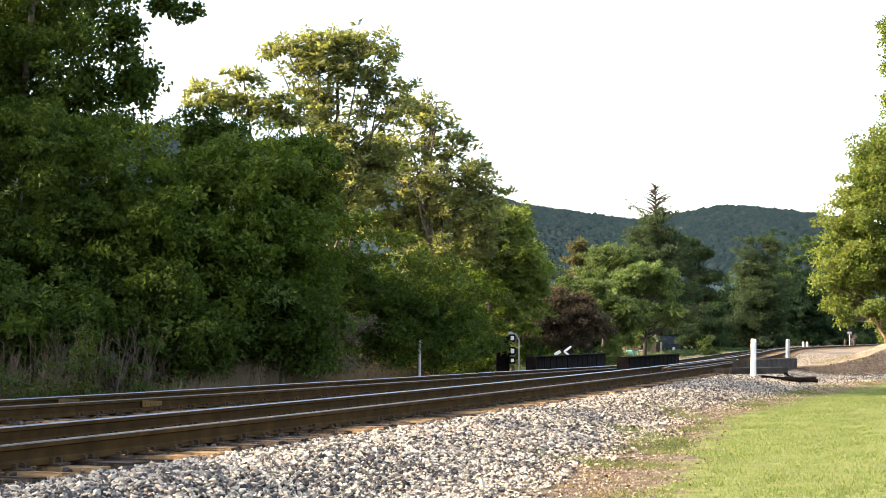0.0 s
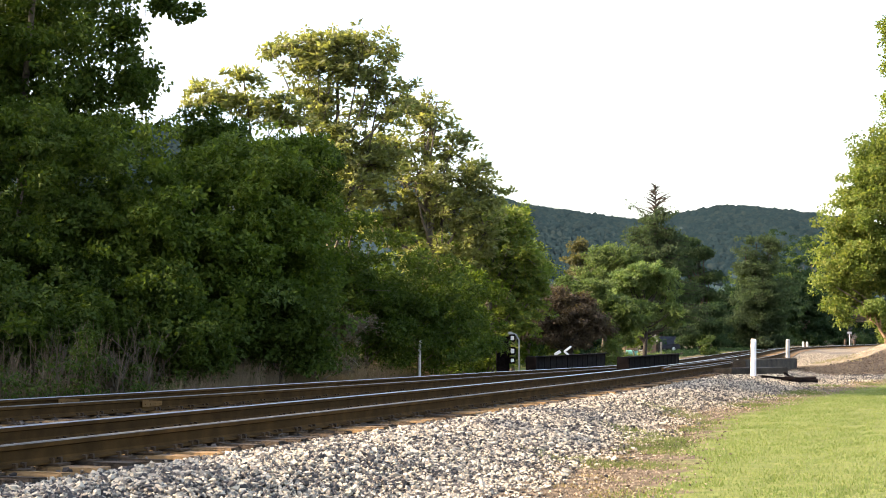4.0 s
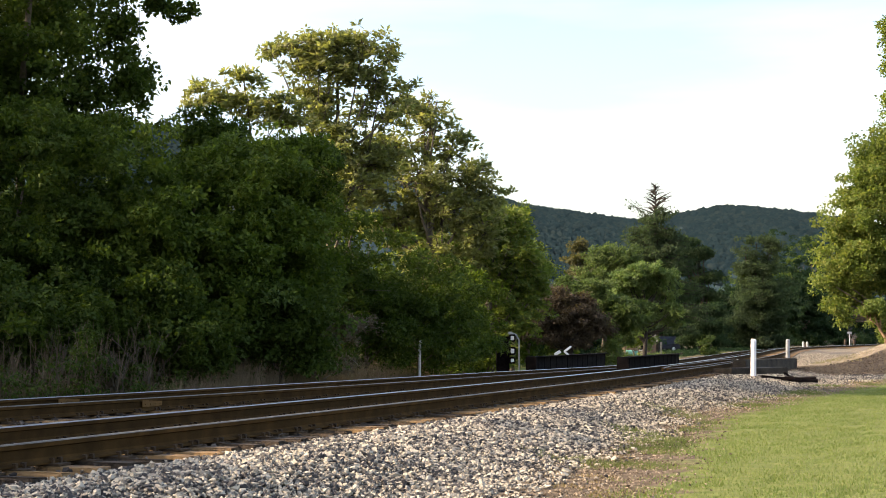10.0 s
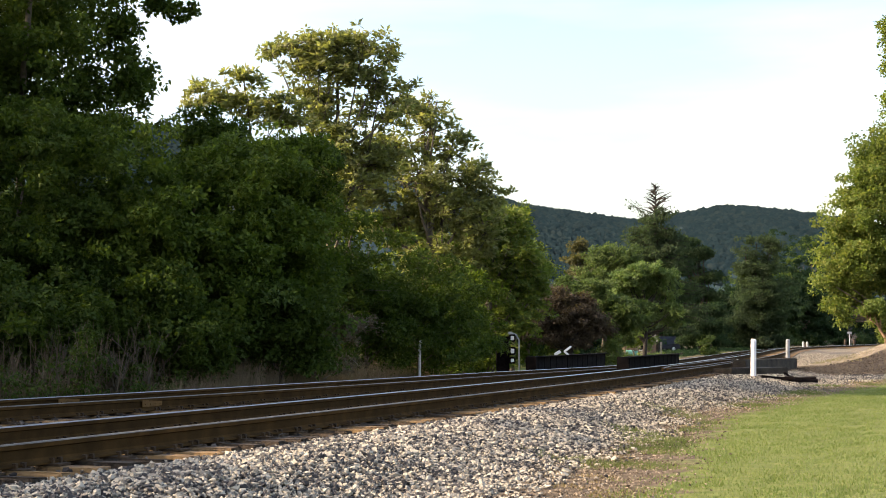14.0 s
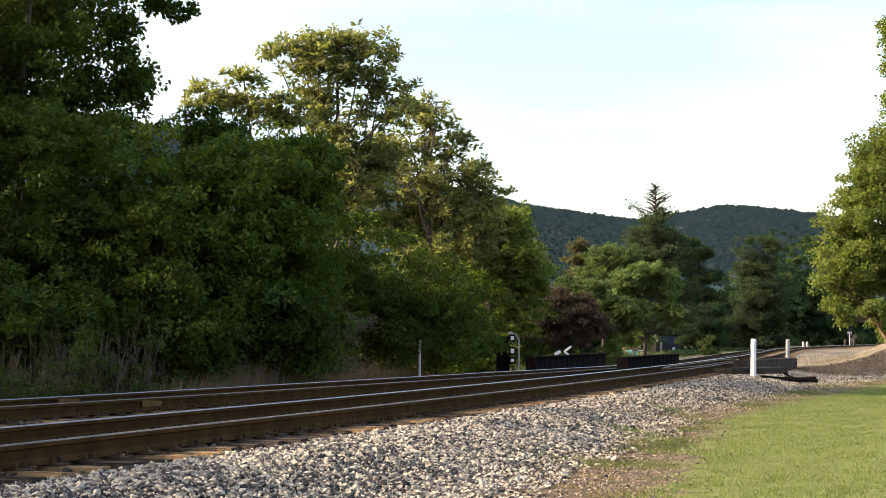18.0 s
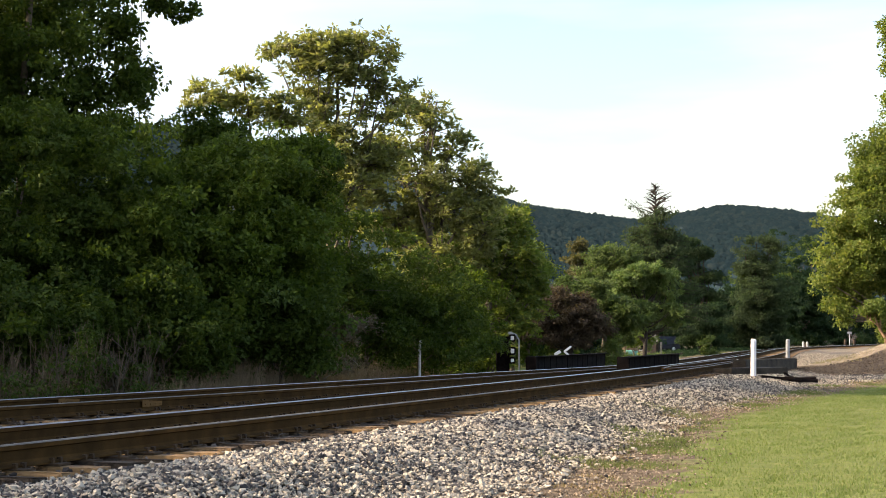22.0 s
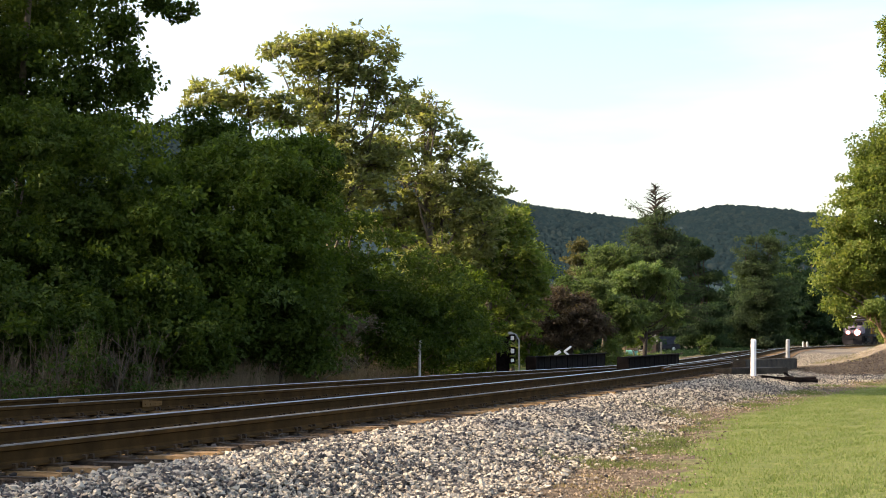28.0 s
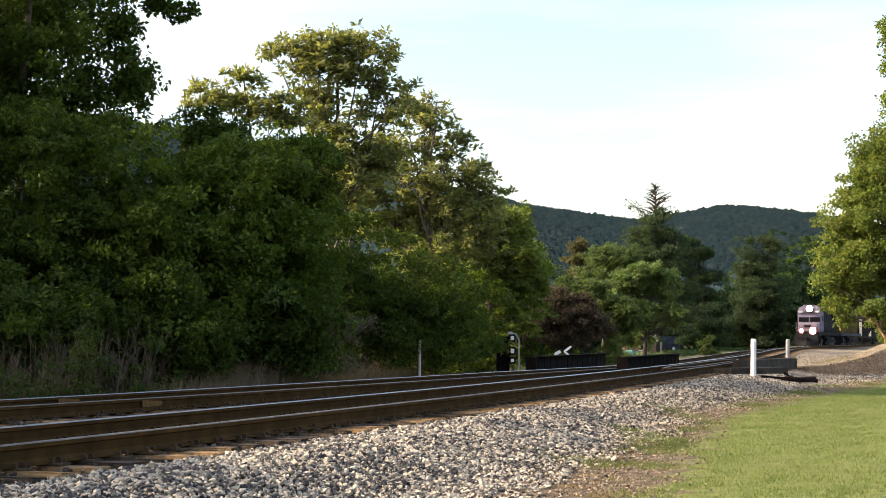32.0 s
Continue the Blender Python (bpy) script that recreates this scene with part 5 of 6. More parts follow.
def dry_grass_bank(name, n, seed):
    r = np.random.default_rng(seed)
    s = r.uniform(15, 36, n)
    o = second(s) + 3.6 + r.uniform(0, 2.6, n) + r.normal(0, 0.2, n)
    th = np.interp(s, ARC, HEAD)
    x = np.interp(s, ARC, LX) - o * np.cos(th)
    y = np.interp(s, ARC, LY) + o * np.sin(th)
    z = height(x, y)
    h = r.uniform(0.25, 1.0, n) * np.interp(s, [15, 18, 22, 28, 36], [0.6, 1.15, 1.25, 0.9, 0.5])
    az, lean = r.uniform(0, 2 * math.pi, n), r.uniform(0.1, 0.7, n)
    base = np.stack([x, y, z - 0.01], 1)
    d = np.stack([np.cos(az) * lean, np.sin(az) * lean, np.ones(n)], 1)
    w = np.stack([r.uniform(0.004, 0.009, n), np.zeros(n), np.zeros(n)], 1)
    tip = base + d * h[:, None] - np.array([0, 0, 1.0]) * (lean * h * 0.3)[:, None]
    return tagged(new(name, quads_mesh(name, np.stack([base - w, base + w, tip], 1), M_DRYGRASSDARK)), "bank of withered grey-brown grass under the trees", "grass", kind="stuff")


M_DRYGRASSDARK = leaf_material("withered_grass", (0.125, 0.09, 0.058), (0.2, 0.15, 0.1), (0.3, 0.235, 0.16), 0.15, 0.05)
dry_grass_bank("withered_grass", 44000, 48)


def weeds(name, n, leaf, s0, s1, o0, o1, hmax, seed, label, patchy=True):
    r = np.random.default_rng(seed)
    s = r.uniform(s0, s1, n)
    o = second(s) + r.uniform(o0, o1, n)
    th = np.interp(s, ARC, HEAD)
    x = np.interp(s, ARC, LX) - o * np.cos(th)
    y = np.interp(s, ARC, LY) + o * np.sin(th)
    patch = np.array([noise.noise((a * 0.5, b_ * 0.5, seed)) for a, b_ in zip(x, y)])
    keep = (patch > -0.1) | (not patchy)
    z = height(x, y) + r.uniform(0.05, 1, n) ** 1.3 * hmax * np.clip(0.5 + patch, 0.2, 1.2)
    cen = np.stack([x, y, z], 1)[keep]
    co = clump_leaves(cen, r.uniform(0.12, 0.3, len(cen)), 26, 0.1, 0.05, r)
    return tagged(new(name, quads_mesh(name, co, leaf)), label, "weeds", kind="stuff")


# Dark leaf tone stands for the shade the weeds lie in.
weeds("green_weeds", 3000, M_LEAFDARK, 2, 46, 3.8, 7.5, 1.7, 42, "leafy green weeds among dry stalks")
 
def bank_tufts(name, n, seed):
    """Dry grass on the crest of the bank beyond the bridge and at the lawn's far edge."""
    r = np.random.default_rng(seed)
    s = np.where(r.uniform(0, 1, n) < 0.6, r.uniform(50, 58, n), r.uniform(33, 44, n))
    o = np.where(s > 47, -r.uniform(3.5, 9.5, n), grass_edge(s) - r.uniform(-0.6, 2, n))
    th = np.interp(s, ARC, HEAD)
    x = np.interp(s, ARC, LX) - o * np.cos(th)
    y = np.interp(s, ARC, LY) + o * np.sin(th)
    patch = np.array([noise.noise((a * 0.45, b_ * 0.45, 8.0)) for a, b_ in zip(x, y)])
    k = patch > 0.08
    x, y = x[k], y[k]
    m = len(x) * 9
    x, y = np.repeat(x, 9) + r.normal(0, 0.22, m), np.repeat(y, 9) + r.normal(0, 0.22, m)
    z = height(x, y)
    az, h = r.uniform(0, 2 * math.pi, m), r.uniform(0.03, 0.14, m)
    base = np.stack([x, y, z - 0.01], 1)
    side = np.stack([-np.sin(az), np.cos(az), np.zeros(m)], 1) * 0.012
    tip = base + np.stack([np.cos(az) * h * 0.5, np.sin(az) * h * 0.5, h], 1)
    co = np.stack([base - side, base + side, tip + side * 0.2, tip - side * 0.2], 1)
    tagged(new(name, quads_mesh(name, co, M_DRYGRASS)), "tufts of dry yellowing grass on an earth bank", "grass", kind="stuff")


M_DRYGRASS = leaf_material("dry_grass", (0.09, 0.09, 0.04), (0.15, 0.14, 0.07), (0.22, 0.19, 0.1), 0.25)
bank_tufts("bank_grass", 420, 47)
weeds("green_weeds", 500, M_LEAFYELLOW, 60, 120, 4.5, 9, 0.6, 43, "low green weeds beside the far track")
# Dark leaf tone of the rough grass adds to that lawn's painted shade.
weeds("rough_grass", 4200, M_LEAFFAR, 66, 210, 3.4, 18, 0.3, 44, "rough green grass beyond the far track", False)


# ---------------- bridge over the gully ----------------
def plate_girder(s0, s1, o, z0, z1, label):
    t = thing("bridge_girder", line_pose(s0, o, z0), label, "girder", "bridge girders")
    a, _ = on_line(s0, o)
    b_, _ = on_line(s1, o)
    ln, h = (b_ - a).length, z1 - z0
    t.matrix_basis = pose(a.x, a.y, z0, 0, 0, -math.degrees(math.atan2(b_.x - a.x, b_.y - a.y)))
    part("web", box(-0.02, 0.02, 0, ln, 0, h - 0.03), M_GIRDER, t)
    part("top_flange", box(-0.2, 0.2, -0.02, ln + 0.02, h - 0.03, h, 0.006), M_GIRDER, t)
    part("bottom_flange", box(-0.2, 0.2, -0.02, ln + 0.02, -0.03, 0.0, 0.006), M_GIRDER, t)
    n = int(ln / 1.1)
    st = box(-0.035, 0.035, -0.008, 0.008, 0.0, h - 0.03)
    me = bpy.data.meshes.new("stiffener")
    st.to_mesh(me)
    st.free()
    me.materials.append(M_GIRDER)
    for i in range(n + 1):
        part("stiffener", me, None, t).matrix_basis = pose(0, ln * i / n, 0)
    part("end_plate", box(-0.2, 0.2, -0.03, -0.012, 0.0, h - 0.03), M_GIRDER, t)
    return t


plate_girder(36.5, 50.5, 1.95, 0.28, 0.95, "black riveted plate girder between the tracks")
plate_girder(41.0, 56.8, 6.2, 0.22, 0.9, "black riveted plate girder beyond the far track")


def block(name, a, b_, width, z0, z1, mat_, label, category, bevel=0.03):
    """A long block from a to b (x, y), its width to the far side."""
    d = Vector((b_[0] - a[0], b_[1] - a[1], 0))
    bm = box(0, d.length, 0, width, 0, z1 - z0, bevel)
    for v in bm.verts:
        v.co += Vector((noise.noise(v.co * 3), noise.noise(v.co * 3 + Vector((5, 0, 0))), noise.noise(v.co * 3 + Vector((0, 7, 0))))) * 0.02
    me = bpy.data.meshes.new(name)
    bm.to_mesh(me)
    bm.free()
    me.materials.append(mat_)
    ob = new(name, me)
    ob.matrix_basis = pose(a[0], a[1], z0, 0, 0, math.degrees(math.atan2(d.y, d.x)))
    return tagged(ob, label, category)


block("bridge_parapet", (10.84, 54), (14.08, 60), 0.5, -0.3, 0.80, M_CONCRETE, "weathered concrete end wall of a small bridge", "parapet")
block("abutment_ledge", (9.46, 49.5), (11.66, 51), 0.9, -0.3, 0.60, M_CONCRETE, "low stained concrete ledge beside the tracks", "ledge")


def marker_post(x, y, z0, z1, r_, mat_, label, name="marker_post"):
    t = thing(name, pose(x, y, z0 - 0.1, 0, 1.0, 0), label, "post", "posts at the bridge")
    part("shaft", cyl(r_, r_ * 0.96, 0, z1 - z0 + 0.08, 16), mat_, t)
    part("cap", cyl(r_ * 1.06, r_ * 0.7, z1 - z0 + 0.075, z1 - z0 + 0.13, 16), mat_, t)
    return t


marker_post(9.66, 47, 0.44, 1.53, 0.088, M_POST, "white painted post standing in gravel")
marker_post(14.39, 63, 0.62, 1.52, 0.09, M_POSTGREY, "grey-white post behind the concrete wall")
marker_post(-0.72, 45.5, 0.15, 1.48, 0.042, M_GALV, "thin grey metal post by the trees")


def debris():
    """A low heap of dark scrap on the gravel."""
    bx, by = (10.68, 46.5)
    z0 = float(height(np.array([bx]), np.array([by]))[0])
    t = thing("scrap_heap", pose(bx, by, z0 - 0.01), "dark heap of scrap rubber and old timber on gravel", "scrap")
    r = random.Random(4)
    for i in range(18):
        bm = box(-r.uniform(0.12, 0.4), r.uniform(0.12, 0.4), -0.06, 0.08, 0, r.uniform(0.03, 0.1), 0.01)
        for v in bm.verts:
            v.co.z += 0.05 * noise.noise(v.co * 5 + Vector((i, 0, 0)))
        o = part("scrap_piece", bm, M_TAR, t)
        o.matrix_basis = pose(r.uniform(-0.6, 0.6), r.uniform(-0.4, 0.4), 0.0 + 0.012 * i * 0.5, 0, r.uniform(-6, 6), r.uniform(-25, 25))
    bm = box(-0.05, 0.4, -0.04, 0.04, 0, 0.06, 0.008)
    part("scrap_piece", bm, M_TAR, t, "upright splinter of dark timber").matrix_basis = pose(-0.16, 0, 0.24, 0, 32, 8)


debris()

# ---------------- far side: signal, cars, cabin ----------------
# White of plates, window and litter, and of the car-window glints.
M_WHITE = material("white_sheet", (0.75, 0.75, 0.73), (0.86, 0.86, 0.84), 4, 0.5, 0.0, 0.05, 30)
M_CARBLACK = material("dark_car_paint", (0.007, 0.009, 0.017), (0.012, 0.015, 0.025), 2, 0.4, 0.0, 0.0, 30, spec=0.2)
M_WALLPINK = material("peach_wall", (0.12, 0.078, 0.056), (0.19, 0.135, 0.1), 3, 0.9, 0.0, 0.2, 20)
M_ROOF = material("grey_roof", (0.1, 0.1, 0.1), (0.18, 0.17, 0.16), 4, 0.9, 0.0, 0.3, 20)
M_TEAL = material("teal_plastic", (0.1, 0.3, 0.25), (0.16, 0.4, 0.34), 4, 0.5, 0.0, 0.05, 20)
# Red of the glare rings round the ditch lights.
M_REDHALO = material("red_halo", (0.16, 0.02, 0.02), (0.24, 0.035, 0.03), 4, 0.5, 0.0, 0.05, 20)
M_TAIL = material("tail_lamp_red", (0.08, 0.005, 0.005), (0.12, 0.008, 0.008), 4, 0.2, 0.0, 0.0, 20)


def signal_stand():
    bx, by = (2.19, 53.5)
    t = thing("signal_stand", pose(bx, by, 0.1), "dark signal cabinet with white plates beside the trees", "signal")
    part("cabinet", box(-0.3, 0.16, -0.25, 0.25, 0.0, 1.5, 0.03), M_TAR, t)
    part("roof_cap", box(-0.33, 0.19, -0.28, 0.28, 1.5, 1.55, 0.02), M_TAR, t)
    for z0, z1, w in ((1.42, 1.56, 0.06), (0.96, 1.12, 0.065), (0.65, 0.77, 0.055)):
        hd = part("lamp_housing", box(0.24 - w - 0.05, 0.24 + w + 0.05, -0.66, -0.252, z0 - 0.06, z1 + 0.06, 0.03), M_TAR, t)
        part("plate", box(0.24 - w, 0.24 + w, -0.69, -0.662, z0, z1, 0.012), M_WHITE, hd, "white rounded plate")
    p_ = thing("hooked_pole", pose(2.72, 54, 0.28), "pale metal pole with a bent top", "pole")
    v, f = tube([(0, 0, -0.05), (0, 0, 1.0), (0, 0, 1.25), (-0.1, 0, 1.42), (-0.28, 0, 1.5)], [0.025, 0.025, 0.025, 0.03, 0.04], 8)
    part("pole", mesh_of("pole", v, f, [M_POSTGREY], smooth=True), None, p_)
    part("lamp_head", box(-0.4, -0.22, -0.08, 0.08, 1.43, 1.54, 0.03), M_GALV, p_)


signal_stand()


def wheel_on(t, x, y, r_, w, mat_tyre=None):
    m = pose(x, y, r_, 0, 90, 0)
    o = part("wheel", cyl(r_ * 0.62, r_ * 0.62, -w / 2 - 0.01, w / 2 + 0.01, 16), M_GALV, t)
    o.matrix_basis = m
    bm = bmesh.new()
    bmesh.ops.create_cone(bm, cap_ends=True, segments=20, radius1=r_, radius2=r_, depth=w)
    part("tyre", bm, M_RUBBER, o)


def car(x, y, z, turn, paint, label, suv=False):
    """A parked car: its length along its own y, its tail at -y."""
    t = thing("parked_car", pose(x, y, z, 0, 0, turn), label, "car")
    hgt, ln, wd = (1.75, 4.7, 1.85) if suv else (1.42, 4.4, 1.75)
    prof = ([(-2.3, 0.35), (-2.35, 0.9), (-2.25, 1.05), (-2.1, hgt - 0.08), (-1.9, hgt), (0.3, hgt), (1.0, 1.08), (2.1, 0.98), (2.3, 0.75), (2.3, 0.35)] if suv else
            [(-2.15, 0.32), (-2.18, 0.8), (-2.0, 0.95), (-1.4, 1.0), (-0.9, hgt), (0.4, hgt), (1.1, 0.98), (2.0, 0.85), (2.15, 0.6), (2.15, 0.32)])
    bm = bmesh.new()
    a = [bm.verts.new((-wd / 2 * (0.84 if z_ > 1.2 else 1), y_, z_)) for y_, z_ in prof]
    b_ = [bm.verts.new((wd / 2 * (0.84 if z_ > 1.2 else 1), y_, z_)) for y_, z_ in prof]
    bm.faces.new(a)
    bm.faces.new(b_[::-1])
    k = len(prof)
    for i in range(k):
        bm.faces.new((a[i], b_[i], b_[(i + 1) % k], a[(i + 1) % k]))
    bmesh.ops.recalc_face_normals(bm, faces=bm.faces)
    bmesh.ops.bevel(bm, geom=list(bm.edges), offset=0.05, segments=2, affect="EDGES")
    body_ = part("body", bm, paint, t)
    zt = 1.0 if not suv else 1.12
    part("rear_window", box(-wd * 0.36, wd * 0.36, -0.01, 0.01, 0, 0.42, 0.005), M_GLASS, t).matrix_basis = pose(0, -2.19 if suv else -1.22, zt, -14 if suv else -52, 0, 0)
    part("windshield", box(-wd * 0.36, wd * 0.36, -0.01, 0.01, 0, 0.5, 0.005), M_GLASS, t).matrix_basis = pose(0, 0.98 if suv else 1.06, zt + 0.02, 46, 0, 0)
    for sx in (-1, 1):
        part("side_window", box(-0.01, 0.01, -1.6 if suv else -0.7, 0.25, zt + 0.04, hgt - 0.12, 0.004), M_GLASS, t).matrix_basis = pose(sx * wd * 0.46, 0, 0, 0, -sx * 6, 0)
        part("tail_lamp", box(-0.1, 0.1, -0.02, 0.02, 0, 0.2, 0.01), M_TAIL, t).matrix_basis = pose(sx * wd * 0.42, -2.36 if suv else -2.18, 0.72)
        part("mirror", box(-0.09, 0.09, -0.05, 0.05, 0, 0.13, 0.02), paint, t).matrix_basis = pose(sx * (wd / 2 + 0.08), 0.75, zt)
        for yy in (-1.4, 1.4):
            wheel_on(t, sx * (wd / 2 - 0.1), yy, 0.34 if suv else 0.31, 0.2)
    part("bumper", box(-wd * 0.48, wd * 0.48, -0.08, 0.05, 0, 0.22, 0.03), M_RUBBER, t).matrix_basis = pose(0, -2.36 if suv else -2.18, 0.36)
    return t


car(24.3, 170, 0.12, 118, M_CARBLACK, "dark parked car standing on grass under trees", True)


def sheets():
    """White plates behind the girder that stand for glints on a car's windows: a flat one and a bent one, on added
    props.
    """
    t = thing("white_sheet", pose(5.58, 73.5, 0.0, 0, 0, 8), "flat white plate standing in for a car window's glint", "sheet", "white sheets")
    part("panel", box(-0.17, 0.17, -0.03, 0.03, -0.08, 0.08, 0.015), M_WHITE, t).matrix_basis = pose(0, 0, 0.88, 0, -32, 0)
    part("prop", box(-0.02, 0.02, 0.03, 0.07, -0.05, 0.9), M_BLACK, t)
    t = thing("bent_sheet", pose(6.05, 73.5, 0.0, 0, 0, 8), "bent white plate standing in for a car window's glint", "sheet", "white sheets")
    part("lower_panel", box(-0.05, 0.05, -0.04, 0.04, 0, 0.4, 0.02), M_WHITE, t).matrix_basis = pose(0.15, 0, 0.7, 0, -48, 0)
    part("upper_panel", box(-0.05, 0.05, -0.04, 0.04, 0, 0.44, 0.02), M_WHITE, t).matrix_basis = pose(-0.15, 0, 0.94, 0, 53, 0)
    part("prop", box(-0.02, 0.02, 0.04, 0.08, -0.05, 0.95), M_BLACK, t)


sheets()


def scrap_sheet():
    bx, by = (-1.14, 49)
    z0 = float(height(np.array([bx]), np.array([by]))[0])
    t = thing("plastic_scrap", pose(bx, by, z0, 0, 0, 15), "crumpled piece of white plastic on the verge", "litter")
    bm = box(-0.22, 0.22, -0.1, 0.1, 0, 0.14, 0.02)
    for v in bm.verts:
        v.co += Vector((0, 0, 0.06 * noise.noise(v.co * 6)))
    part("sheet", bm, M_WHITE, t)


scrap_sheet()


def cabin():
    bx, by = (17.64, 134)
    t = thing("small_house", pose(bx, by, 0.1), "small peach-walled house half hidden by trees", "house")
    part("wall", box(-1.5, 1.3, 0, 3.0, 0, 1.25, 0.02), M_WALLPINK, t)
    bm = bmesh.new()
    vs = [bm.verts.new(q) for q in ((-1.7, -0.2, 1.25), (1.5, -0.2, 1.25), (1.5, 3.2, 1.25), (-1.7, 3.2, 1.25), (-1.7, 1.5, 1.9), (1.5, 1.5, 1.9))]
    for q in ((0, 1, 5, 4), (2, 3, 4, 5), (0, 4, 3), (1, 2, 5), (3, 2, 1, 0)):
        bm.faces.new([vs[i] for i in q])
    part("roof", bm, M_ROOF, t)
    w = part("window", box(-0.25, 0.25, -0.05, -0.004, 0.45, 1.0, 0.01), M_WHITE, t)
    part("pane", box(-0.2, 0.2, -0.065, -0.055, 0.5, 0.95), M_GLASS, w)
    b_ = thing("barrel", pose(15.03, 120, 0.1), "teal plastic barrel lying on the grass", "barrel")
    part("drum", cyl(0.3, 0.3, -0.45, 0.45, 16, pose(0, 0, 0.3, 0, 90, 0)), M_TEAL, b_)
    part("rim", cyl(0.32, 0.32, -0.47, -0.41, 16, pose(0, 0, 0.3, 0, 90, 0)), M_TEAL, b_)
    marker_post(17.04, 118, 0.1, 1.32, 0.09, M_BARKPALE, "short brown wooden post beside the parked car", "short_post")


cabin()


def far_markers():
    for k, (bx, by) in enumerate(((57.31, 240), (56.98, 236))):
        marker_post(bx, by, 0.4, 1.15, 0.17, M_GALV, "stubby pale grey post far along the line", "stub_post")
    bx, by = (78.20, 290)
    t = thing("line_sign", pose(bx, by, 0.4), "small white sign on a post far along the line", "sign")
    part("pole", cyl(0.07, 0.07, -0.2, 2.2, 8), M_GALV, t)
    part("board", box(-0.42, 0.42, -0.1, -0.074, 2.1, 2.6, 0.01), M_POSTGREY, t)
    marker_post(76.26, 286, 0.3, 1.6, 0.25, M_CONCRETE, "stubby grey post far along the line", "stub_post")
    marker_post(78.53, 288, 0.3, 1.6, 0.25, M_CONCRETE, "stubby grey post far along the line", "stub_post")


far_markers()

# ---------------- train ----------------
# Train paints are toned dark to stand for tree shade on it.
M_CABWHITE = material("shaded_white_paint", (0.14, 0.125, 0.18), (0.22, 0.2, 0.27), 1.5, 0.9, 0.0, 0.05, 20, spec=0.05)
M_NOSEGREY = material("grey_engine_paint", (0.15, 0.13, 0.155), (0.22, 0.19, 0.22), 1.5, 0.9, 0.0, 0.05, 20, spec=0.05)
M_BOARDWHITE = material("white_board", (0.3, 0.3, 0.33), (0.4, 0.4, 0.44), 1.5, 0.6, 0.0, 0.0, 20)
M_ENGBLACK = material("black_engine_paint", (0.008, 0.008, 0.01), (0.018, 0.018, 0.02), 1.5, 0.85, 0.0, 0.05, 20, spec=0.08)
M_YELLOW = material("shaded_yellow_paint", (0.085, 0.057, 0.012), (0.135, 0.09, 0.02), 1.5, 0.9, 0.0, 0.05, 20, spec=0.05)
M_ENGGREY = material("shaded_roof_grey", (0.05, 0.055, 0.065), (0.09, 0.095, 0.11), 1.5, 0.9, 0.0, 0.05, 20, spec=0.05)
M_CARGREY = material("shaded_car_grey", (0.012, 0.0125, 0.014), (0.028, 0.029, 0.031), 1.0, 0.9, 0.0, 0.1, 12, spec=0.05)
M_LAMP = glow_material("headlight_lens", (1.0, 0.96, 0.92), 5.0)
M_LAMPDIM = glow_material("ditch_light_lens", (1.0, 0.9, 0.85), 3.0)
M_WHEEL = material("wheel_steel", (0.05, 0.045, 0.04), (0.12, 0.1, 0.09), 5, 0.6, 0.7, 0.1, 30)
WHEELS = []


def bogie(t, y, axles, gap, roll=False):
    for sx in (-1, 1):
        part("side_frame", box(sx * 1.0 - 0.08, sx * 1.0 + 0.08, y - gap * (axles - 1) / 2 - 0.6, y + gap * (axles - 1) / 2 + 0.6, 0.42, 0.85, 0.06), M_ENGBLACK, t)
    for i in range(axles):
        yy = y + (i - (axles - 1) / 2) * gap
        bm = cyl(0.09, 0.09, -0.85, 0.85, 10)
        for sx in (-1, 1):
            cyl(0.53, 0.5, -0.07, 0.07, 20, Matrix.Translation((0, 0, sx * HALF)), bm)
            box(-0.3, 0.3, -0.04, 0.04, sx * 0.92 - 0.02, sx * 0.92 + 0.02, 0, bm)
        w = part("wheelset", bm, M_WHEEL, t)
        w.matrix_basis = pose(0, yy, 0.53, 0, 90, 0)
        if roll:
            WHEELS.append((w, yy))


